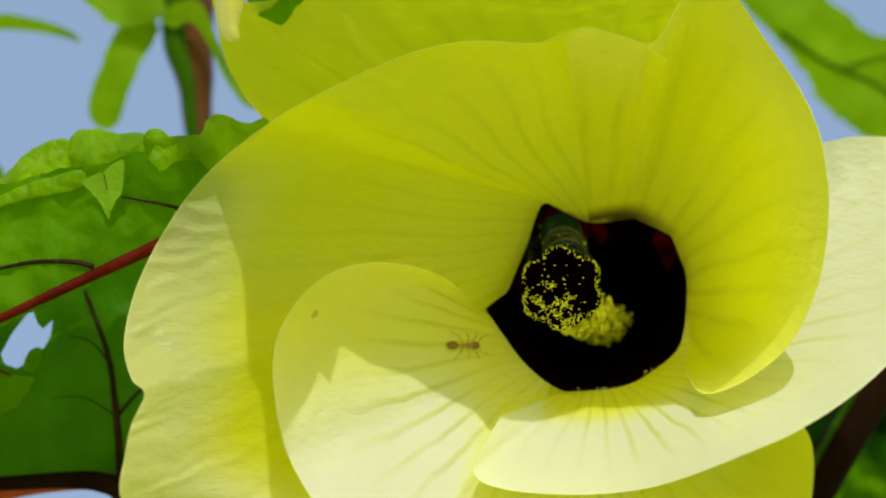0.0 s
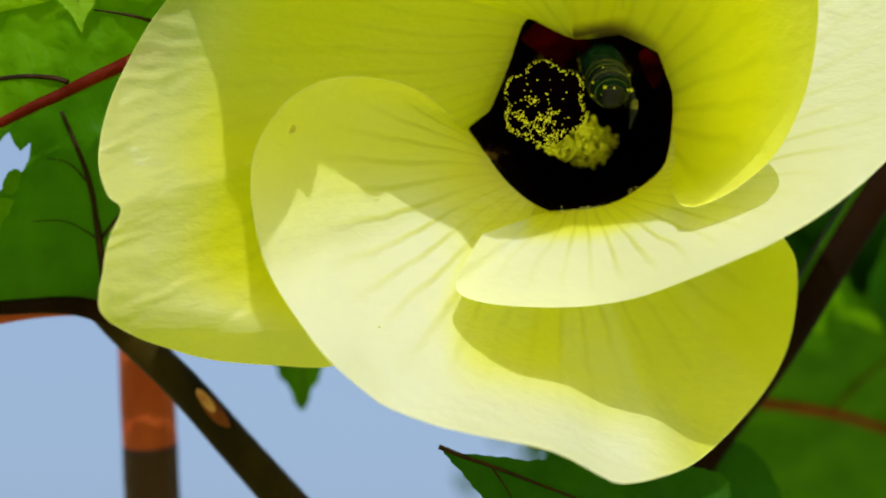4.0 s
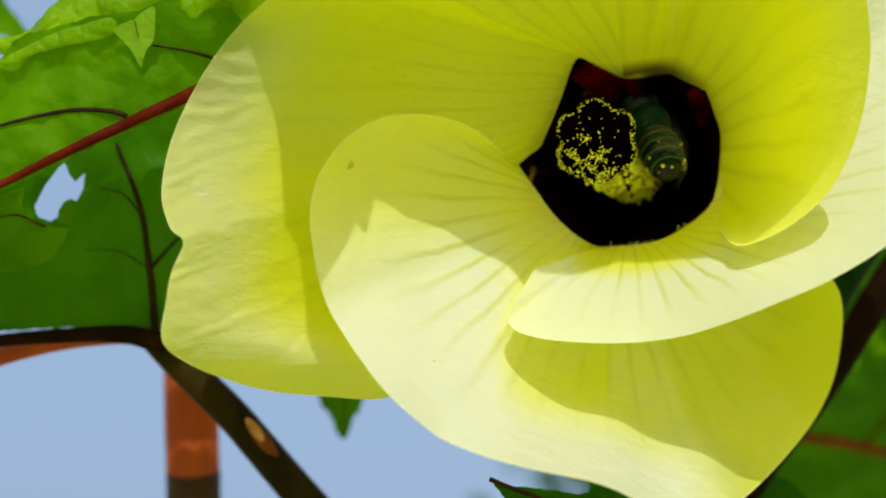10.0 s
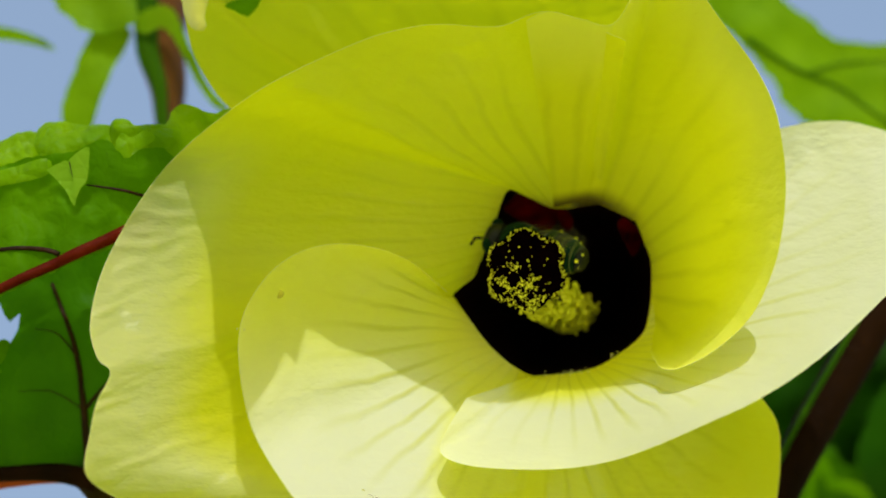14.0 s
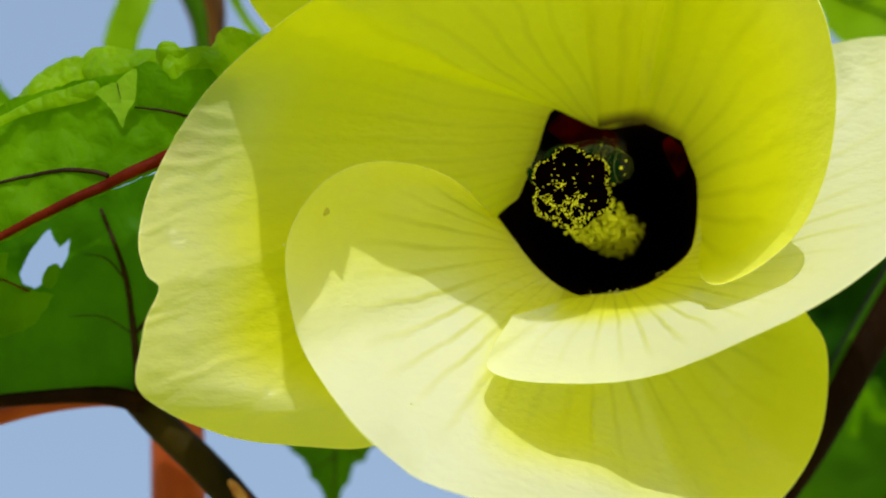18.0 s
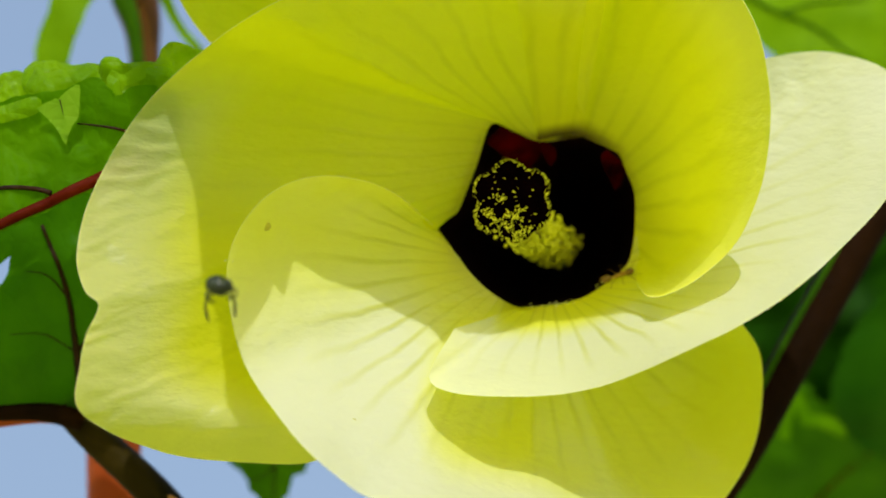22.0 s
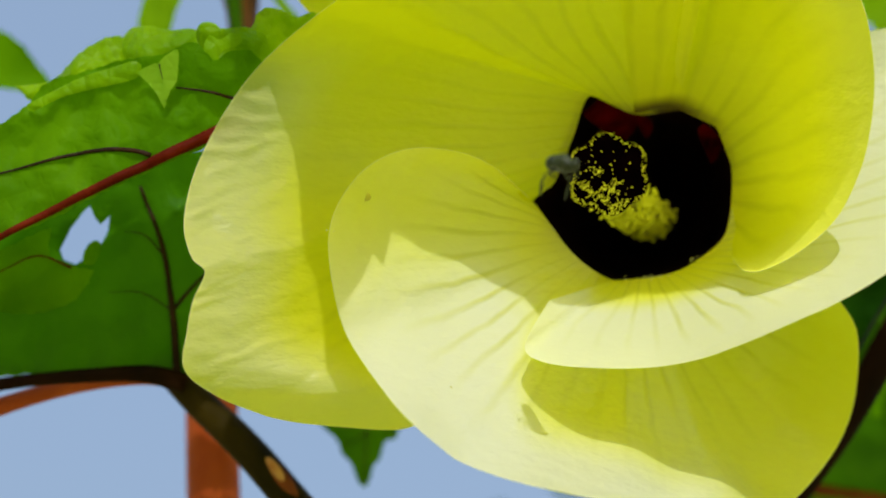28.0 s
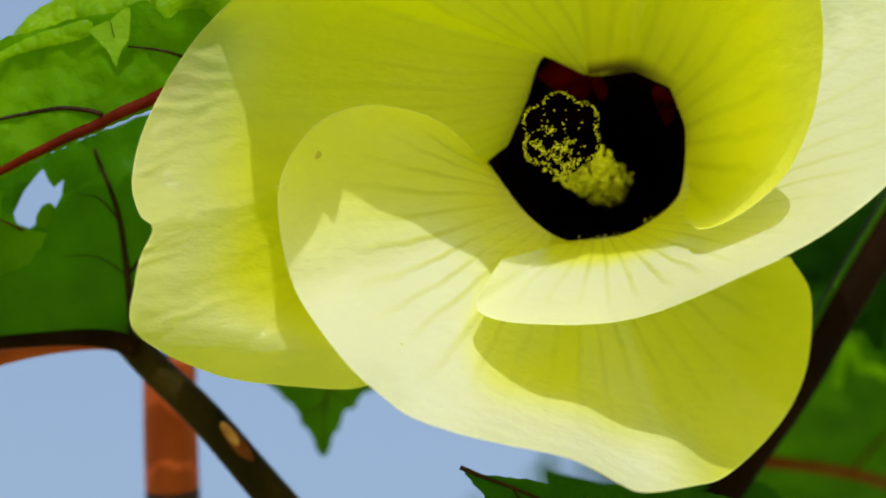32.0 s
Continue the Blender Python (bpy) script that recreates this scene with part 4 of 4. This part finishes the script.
# ---- insects ----
def ball(radius, at, stretch=(1, 1, 1), turn=None, seg=14):
    bm = bmesh.new()
    m = Matrix.Translation(at) @ (turn or Matrix.Identity(4)) @ Matrix.Diagonal((*stretch, 1))
    bmesh.ops.create_uvsphere(bm, u_segments=seg, v_segments=max(6, seg // 2 + 2), radius=radius, matrix=m)
    return bm


def ovoid_wing(length, width, root, ahead, side):
    """A thin rounded wing from its root."""
    bm = bmesh.new()
    ring = []
    for k in range(18):
        a = 2 * math.pi * k / 18
        s, w = 0.5 - 0.5 * math.cos(a), math.sin(a)
        ring.append(bm.verts.new(Vector(root) + Vector(ahead) * (length * s) + Vector(side) * (0.5 * width * w * (0.55 + 0.6 * s))))
    bm.faces.new(ring)
    bmesh.ops.triangulate(bm, faces=bm.faces)
    return bm


def insect(name, label, category, group=""):
    ob = new(name)
    ob.empty_display_size = 0.002
    return tagged(ob, label, category, group)


def build_bee(label, size, dusty):
    """A bee along +x, its back along +z; size is its length in metres."""
    L = size
    shell, dark = (CHITIN, CHITIN_BLACK) if dusty else (OLIVE, OLIVE)
    bee = insect("bee", label, "bee", "bees at the flower")
    head = part("head", ball(0.15 * L, (0.36 * L, 0, 0), (0.7, 1.0, 0.95)), dark, bee, local=True)
    for y in (-1, 1):
        part("eye", ball((0.075 if dusty else 0.095) * L, (0.385 * L, (0.105 if dusty else 0.135) * L * y, 0.03 * L), (0.7, 0.75, 1.3)), shell, head, "glossy dark eye", local=True)
        part("antenna", tube([(0.45 * L, 0.03 * L * y, 0.03 * L), (0.52 * L, 0.07 * L * y, 0.07 * L), (0.56 * L, 0.15 * L * y, 0.02 * L)], 0.012 * L, 6), dark, head, local=True)
    if dusty:
        part("face", ball(0.055 * L, (0.455 * L, 0, -0.02 * L), (0.4, 1.0, 0.8)), FUZZ, head, "pale face patch", local=True)
    thorax = part("thorax", ball(0.185 * L, (0.14 * L, 0, 0.02 * L), (1, 0.95, 0.95), seg=18), shell, bee, "shiny dark green thorax", local=True)
    for k in range(5):
        part("abdomen_segment", ball((0.165, 0.185, 0.18, 0.155, 0.11)[k] * L, ((-0.06 - 0.085 * k) * L, 0, (0.0 - 0.012 * k) * L), (0.55, 1, 0.9)), shell if k % 2 else dark, bee, local=True)
        if dusty and k < 4:
            part("stripe", tube([((-0.103 - 0.085 * k) * L, r * math.cos(a), -0.012 * k * L + 0.9 * r * math.sin(a)) for a in (2 * math.pi * j / 24 for j in range(25)) for r in ((0.172, 0.18, 0.167, 0.135)[k] * L,)], 0.0045 * L, 5, False), BAND, bee, "thin pale band of hairs", local=True)
    for y in (-1, 1):
        for k, x in enumerate((0.24, 0.12, 0.0)):
            if dusty:
                reach = (0.13, 0.17, 0.26)[k]
                way = [(x, 0.1, -0.1), (x + 0.05 - 0.04 * k, 0.24, -0.12), (x + 0.02 - 0.10 * k, 0.25, -0.12 - 0.5 * reach), (x - 0.12 * k, 0.22, -0.12 - reach)]
                girth = (0.027, 0.032, 0.036 if k == 2 else 0.018, 0.013)
            elif k == 2:  # the hind legs hang straight down, with thick feet
                way = [(0, 0.08, -0.10), (0, 0.15, -0.20), (-0.01, 0.24, -0.24), (-0.02, 0.27, -0.36), (-0.03, 0.26, -0.48), (-0.03, 0.25, -0.58), (-0.02, 0.24, -0.66)]
                girth = (0.020, 0.018, 0.014, 0.020, 0.032, 0.026, 0.008)
            else:  # the fore legs are held curled under the body
                way = [(x, 0.12, -0.04), (x + 0.02, 0.27 - 0.05 * k, -0.08), (x + 0.03, 0.28 - 0.05 * k, -0.18), (x + 0.02, 0.20, -0.25), (x, 0.11, -0.24)]
                girth = (0.018, 0.020, 0.016, 0.013, 0.010)
            leg = part("leg", tube([Vector((p, q * y, r)) * L for p, q, r in way], [w * L for w in girth], 7), dark, bee, local=True)
            if dusty and k == 2:
                part("pollen_load", ball(0.05 * L, ((x - 0.16) * L, 0.25 * L * y, -0.22 * L), (0.8, 0.7, 1.4)), FUZZ, leg, "yellow pollen on the hind leg", local=True)
    wings = []
    for y in (-1, 1):
        wings.append((part("wing", ovoid_wing(0.62 * L, 0.24 * L, (0, 0, 0), (-0.55, 0.83 * y, 0), (0.83, 0.55 * y, 0)), WING, bee, "clear wing", local=True), y))
        wings[-1][0].location = (0.12 * L, 0.1 * L * y, 0.16 * L)
    if dusty:
        rng = random.Random(8)
        bm = bmesh.new()
        for k in range(14):
            a, x = rng.uniform(0, 2 * math.pi), -0.44 + 0.30 * rng.random() ** 1.6
            bmesh.ops.create_icosphere(bm, subdivisions=1, radius=rng.uniform(0.008, 0.018) * L, matrix=Matrix.Translation((x * L, (0.06 + 0.13 * min(1, (x + 0.46) / 0.2)) * L * math.cos(a), (0.06 + 0.11 * min(1, (x + 0.46) / 0.2)) * L * math.sin(a) - 0.03 * L)))
        tagged(part("pollen_dust", bm, POLLEN, bee, "pollen grains clinging to the tail", local=True), kind="stuff")
        bm = bmesh.new()
        for k in range(300):
            way = Vector((rng.uniform(-0.2, 1), rng.gauss(0, 0.6), rng.uniform(-1, -0.05))).normalized()
            p = Vector((0.36 + 0.105 * way.x, 0.15 * way.y, 0.143 * way.z)) if k < 230 else Vector((0.14 + 0.18 * way.x, 0.176 * way.y, 0.02 - 0.176 * abs(way.z)))
            bmesh.ops.create_icosphere(bm, subdivisions=1, radius=rng.uniform(0.005, 0.011) * L, matrix=Matrix.Translation(p * L))
        tagged(part("face_dust", bm, POLLEN, bee, "pollen caked on the face and forelegs", local=True), kind="stuff")
    return bee, wings


def build_ant(size):
    """An ant along +x, its back along +z."""
    L = size
    ant = insect("ant", "small reddish-brown ant walking on a petal", "ant")
    head = part("head", ball(0.105 * L, (0.40 * L, 0, 0.03 * L), (1.15, 0.95, 0.8)), ANT_DARK, ant, local=True)
    part("thorax", ball(0.085 * L, (0.20 * L, 0, 0.04 * L), (1.5, 0.8, 0.9)), ANT, ant, local=True)
    part("thorax", ball(0.07 * L, (0.03 * L, 0, 0.03 * L), (1.4, 0.8, 0.9)), ANT, ant, local=True)
    part("petiole", ball(0.035 * L, (-0.09 * L, 0, 0.04 * L), (1, 0.8, 1.3), seg=8), ANT, ant, local=True)
    part("gaster", ball(0.13 * L, (-0.29 * L, 0, 0.05 * L), (1.35, 0.85, 0.85)), ANT_DARK, ant, "dark rounded abdomen", local=True)
    for y in (-1, 1):
        part("antenna", tube([(0.48 * L, 0.05 * L * y, 0.06 * L), (0.56 * L, 0.22 * L * y, 0.10 * L), (0.80 * L, 0.26 * L * y, 0.06 * L)], 0.006 * L, 5), ANT_DARK, head, local=True)
        for x, fore in ((0.26, 0.28), (0.16, 0.02), (0.04, -0.30)):
            part("leg", tube([(x * L, 0.05 * L * y, 0.02 * L), ((x + 0.5 * fore) * L, 0.22 * L * y, 0.12 * L), ((x + fore) * L, 0.40 * L * y, -0.06 * L)], (0.010 * L, 0.007 * L, 0.004 * L), 5), ANT_DARK, ant, local=True)
    return ant


FLIER, FLIER_WINGS = build_bee("small black-green bee hovering with hanging hind legs", 0.0038, False)
FORAGER, FORAGER_WINGS = build_bee("dark green bee dusted with pollen, at the stigma", 0.0108, True)
CRAWLER = build_ant(0.0033)


# ---- ground ----
bm = bmesh.new()
bmesh.ops.create_grid(bm, x_segments=40, y_segments=40, size=400)
me = bpy.data.meshes.new("ground")
bm.to_mesh(me)
bm.free()
me.materials.append(GROUND)
tagged(new("ground", me), "unseen ground, pale yellow to bounce warm light", "ground", kind="structure")


def heading_pose(place, ahead, up):
    """A pose at a place of the flower's frame, +x along ahead, +z near up."""
    x = Vector(ahead).normalized()
    y = Vector(up).cross(x).normalized()
    z = x.cross(y)
    m = Matrix((x, y, z)).transposed().to_4x4()
    return BASE @ Matrix.Translation(place) @ m


# seconds, u, v: the hovering bee; it leaves the view between its visits
FLIGHT_1 = [(0, 1800, 330), (0.3, 1510, 385), (0.4, 1300, 364), (0.5, 1220, 480), (0.7, 1277, 564), (1, 1299, 567), (1.4, 1243, 510), (1.5, 1131, 562), (1.6, 848, 624), (1.7, 903, 585), (1.8, 1165, 808), (2, 1385, 914), (2.2, 1190, 969), (2.5, 1082, 729), (3.2, 694, 310), (4.2, 722, -141), (4.7, 736, 348), (4.85, 762, 113), (5.3, 839, 116), (5.5, 822, 313), (5.7, 806, 293), (5.9, 524, 282), (6, 360, 216), (6.05, 300, 14), (6.9, -501, 335), (7.02, -61, 412)]
FLIGHT_2 = [(7.1, 350, 457), (7.2, 532, 619), (7.3, 627, 763), (7.5, 672, 880), (7.7, 756, 1162), (8.1, 1074, 1262), (8.3, 1060, 1023), (8.5, 998, 1051), (8.7, 666, 913), (8.9, 916, 740), (9, 735, 542), (9.1, 880, 580), (9.3, 956, 628), (9.5, 1216, 770), (9.7, 1488, 1116), (9.9, 1896, 1516), (15, 2315, 912), (20.7, 1909, 421), (21, 1249, 660), (21.1, 1192, 701), (21.4, 737, 355), (21.6, 445, 501), (21.7, 770, 498), (21.8, 519, 614), (21.9, 525, 588), (22, 465, 696)]
FLIGHT_3 = [(22.2, 436, 687), (22.4, 288, 1208), (22.6, 885, 1315), (22.8, 1066, 1055), (22.9, 675, 908), (23, 744, 901), (23.1, 820, 957), (23.2, 638, 910), (23.3, 342, 879), (23.5, 629, 865), (23.6, 776, 812), (23.7, 718, 741), (23.8, 637, 627), (23.9, 577, 677), (24, 706, 637), (24.1, 603, 602), (24.2, 607, 534), (24.3, 537, 591), (24.4, 469, 607), (24.5, 477, 631), (24.6, 516, 576), (24.7, 418, 598), (24.8, 313, 646), (24.9, 211, 615), (25, 512, 700), (25.2, 507, 655)]
FLIGHT_4 = [(25.4, 506, 627), (25.5, 524, 589), (25.6, 576, 553), (25.7, 577, 568), (25.8, 670, 541), (26, 788, 467), (26.1, 788, 500), (26.2, 628, 462), (26.3, 661, 500), (26.4, 440, 494), (26.5, 455, 475), (27.3, 637, 436), (28, 899, 536), (28.5, 990, 741), (28.6, 1125, 1075), (28.7, 992, 893), (28.8, 817, 905), (28.9, 909, 985), (29, 1106, 1068), (29.1, 908, 1114), (29.2, 632, 1030), (29.3, 624, 1040), (29.5, 498, 1509), (32, 306, 2187)]
# seconds, u, v, depth, way of the head in degrees, how far it points into the flower: the bee that clings to the stigma and then leaves
FORAGE_1 = [(0, 994, 422, 1, 95, 2.4), (1, 1065, 439, 1, 95, 2.4), (2, 1063, 423, 1, 95, 2.4), (2.5, 1081, 432, 1, 95, 2.4), (4.5, 1096, 450, 1, 100, 2.4), (5.5, 1099, 446, 1, 100, 2.4), (6, 1086, 424, 1, 105, 2.4), (6.6, 1097, 442, 1, 105, 2.4), (7.4, 1095, 446, 1, 110, 2.4), (7.8, 1085, 496, 1, 120, 2.4), (8.4, 1098, 484, 1, 120, 2.2), (9, 1109, 476, 1, 120, 2), (9.6, 1102, 482, 1, 115, 1.5), (10.2, 1096, 498, 1, 105, 0.9), (10.9, 1091, 508, 1, 92, 0.2)]
FORAGE_2 = [(11.4, 1084, 461, 0.985, 90, -0.3), (11.7, 1055, 435, 0.96, 85, -1.2), (12, 1022, 425, 0.95, 75, -2), (12.5, 941, 401, 0.95, 110, -2), (13, 925, 453, 0.95, 130, -2), (13.5, 926, 506, 0.96, 150, -0.6), (13.9, 993, 467, 0.975, 165, 0.4), (14.2, 1031, 459, 0.985, 170, 0.8), (14.5, 1050, 457, 0.99, 172, 1), (16, 1047, 447, 0.99, 505, 0.6), (16.5, 1032, 452, 0.985, 510, 0.6), (17, 1009, 427, 0.98, 530, 0.6), (17.6, 1030, 438, 0.985, 535, 0.6), (18.0, 1006, 458, 0.99, 540, 0.6), (18.4, 985, 482, 0.99, 565, 0.6), (18.8, 978, 496, 0.99, 610, 0.6)]
FORAGE_3 = [(19, 976, 490, 0.985, 630, 0.6), (19.2, 970, 472, 0.965, 630, 0.6), (19.3, 960, 388, 0.92, 270, 0.1), (19.4, 954, 385, 0.87, 230, 0.1), (19.5, 783, 419, 0.78, 170, 0.1), (19.6, 994, 197, 0.62, 110, 0.1), (19.7, 1136, -489, 0.5, 90, 0.1), (20, 1082, -484, 0.5, 90, 0.1), (20.1, 1036, 19, 0.6, 90, 0.1), (20.2, 1004, 312, 0.68, 90, 0.1), (20.3, 1292, 269, 0.66, 60, 0.1), (20.4, 1571, 248, 0.64, 40, 0.1), (20.6, 2318, 125, 0.6, 20, 0.1), (32, 3041, -342, 0.6, 20, 0.1)]
# seconds, u, v, and how far behind the petal's face: the ant
STROLL_1 = [(0, 814, 608, 0), (0.8, 819, 604, 0), (1, 805, 595, 0), (1.4, 817, 595, 0), (2, 826, 572, 0), (2.5, 847, 568, 0), (3.4, 867, 572, 0.03), (5, 891, 590, 0.07), (9.9, 883, 574, 0.07), (10.4, 865, 547, 0.02), (10.7, 851, 508, 0), (10.9, 839, 506, 0), (11, 810, 507, 0), (11.1, 798, 511, 0), (11.3, 776, 522, 0), (11.5, 716, 539, 0), (11.7, 706, 545, 0), (11.9, 697, 548, 0), (12, 697, 560, 0), (12.1, 690, 552, 0), (12.3, 645, 619, 0)]
STROLL_2 = [(12.5, 591, 739, 0), (12.7, 644, 805, 0), (12.9, 734, 863, 0), (13, 845, 917, 0), (13.1, 916, 924, 0), (13.3, 1021, 944, 0), (13.6, 1036, 978, 0), (13.8, 902, 1004, 0), (14, 762, 955, 0), (14.2, 641, 868, 0), (14.4, 552, 736, 0), (14.5, 524, 709, 0), (14.9, 470, 665, 0.04), (15.6, 559, 644, 0.05), (17, 757, 643, 0.05), (19, 989, 630, 0.27), (20.6, 1040, 653, 0.24), (21.2, 1064, 659, 0.2), (21.6, 1091, 677, 0.06), (21.8, 1129, 652, 0), (22, 1179, 641, 0)]
STROLL_3 = [(22.2, 1189, 638, 0), (22.6, 1202, 640, 0), (22.8, 1228, 643, 0), (23, 1264, 620, 0), (23.2, 1289, 586, 0), (23.5, 1309, 553, 0), (23.7, 1349, 481, 0), (23.9, 1367, 474, 0), (24, 1387, 457, 0), (24.1, 1384, 441, 0), (24.3, 1379, 399, 0), (24.5, 1390, 381, 0), (24.7, 1403, 348, 0), (24.9, 1402, 315, 0), (25, 1394, 286, 0), (25.2, 1401, 254, 0), (25.6, 1394, 220, 0), (26, 1401, 187, 0.05), (26.5, 1409, 156, 0.06), (32, 1390, 65, 0.06)]


# seconds; how far the leaf beside the flower is blown to the right and down
SWAY = [(0, 0, 0), (1, 8, -1), (2.5, 8, 1), (4.5, 4, -4), (6, 4, -6), (7.5, -2, -9), (9, 2, -7), (10, -3, -5), (11.5, -1, 0), (13, 2, 4), (14.5, -5, 4), (16.5, 1, 9),
        (18, 1, 7), (20, 3, 9), (22, 12, 11), (23, 5, 6), (25, 6, 7), (26.5, -8, 0), (28.5, 0, -2), (30, 6, 0), (31, 5, -2), (32, 2, 0)]


def turned(before, after):
    """The angle after, as near as it may come to before within 75 degrees."""
    step = (after - before + 180) % 360 - 180
    return before + max(-75, min(75, step))


def motions():
    for blown in STIRRED:
        walk(blown, [(t, Matrix.Translation((px(right, 0.93), 0, -px(down, 0.93)))) for t, right, down in SWAY])
    # the hovering bee faces the viewer and banks with its way
    rows, flight = [], FLIGHT_1 + FLIGHT_2 + FLIGHT_3 + FLIGHT_4
    for k, (t, u, v) in enumerate(flight):
        bank = max(-25, min(25, 0.04 * (flight[min(k + 1, len(flight) - 1)][1] - flight[max(k - 1, 0)][1])))
        side = 24 * math.sin(2.1 * t)
        ahead = Vector((math.sin(radians(side)), -0.95, -0.15))
        up = Vector((math.sin(radians(bank)), -0.25, 1))
        depth = min(0.755, surf(u, v) - 0.05)
        if 23.4 < t < 25.6:  # close over the petal for a while
            depth = min(0.86, surf(u, v) - 0.05)
        if 1.45 < t < 1.75 or 9.05 < t < 9.35:
            depth = 0.80
        rows.append((t, heading_pose(W(u, v - 14, depth), ahead, up)))
    walk(FLIER, rows)
    for wing, y in FLIER_WINGS:
        at = wing.location.copy()
        walk(wing, [(k / 10, Matrix.Translation(at) @ pose(0, 0, 0, y * (30 if k % 2 else -18), 0, y * -28)) for k in range(321)])
    # the bee at the stigma
    rows, angle = [], 95
    for t, u, v, d, way, into in FORAGE_1 + FORAGE_2 + FORAGE_3:
        angle = turned(angle, way)
        a = radians(angle)
        rows.append((t, heading_pose(W(u, v, d), (math.cos(a), into, math.sin(a)), (0.2, -1, 0.9 * abs(into)))))
    walk(FORAGER, rows)
    for wing, y in FORAGER_WINGS:
        at = wing.location.copy()
        walk(wing, [(0.0, Matrix.Translation(at) @ pose(0, 0, 0, 0, 0, y * 64)), (19.2, Matrix.Translation(at) @ pose(0, 0, 0, 0, 0, y * 64)), (19.35, Matrix.Translation(at) @ pose(0, 0, 0, y * 20, 0, y * -20)), (32.0, Matrix.Translation(at) @ pose(0, 0, 0, y * 20, 0, y * -20))])
    # the ant keeps to the petals
    stroll, rows, angle = STROLL_1 + STROLL_2 + STROLL_3, [], 0
    for k, (t, u, v, behind) in enumerate(stroll):
        n = next((r for r in stroll if r[0] > t + 0.25), stroll[-1])
        b = next((r for r in reversed(stroll) if r[0] < t - 0.25), stroll[0])
        if math.hypot(n[1] - b[1], n[2] - b[2]) > 12 and k:
            angle = turned(angle, math.degrees(math.atan2(-(n[2] - b[2]), n[1] - b[1])))
        a = radians(angle)
        d = surf(u, v)
        slope = []
        for du, dv in ((8, 0), (0, -8)):
            hi, lo = surf(u + du, v + dv), surf(u - du, v - dv)
            slope.append(W(u + du, v + dv, hi if abs(hi - d) < 0.02 else d) - W(u - du, v - dv, lo if abs(lo - d) < 0.02 else d))
        normal = slope[0].cross(slope[1]).normalized()
        if normal.y > 0:
            normal = -normal
        ahead = slope[0].normalized() * math.cos(a) + slope[1].normalized() * math.sin(a)
        rows.append((t, heading_pose(W(u, v, d + behind) + normal * 0.00028, ahead, normal)))
    walk(CRAWLER, rows)


motions()
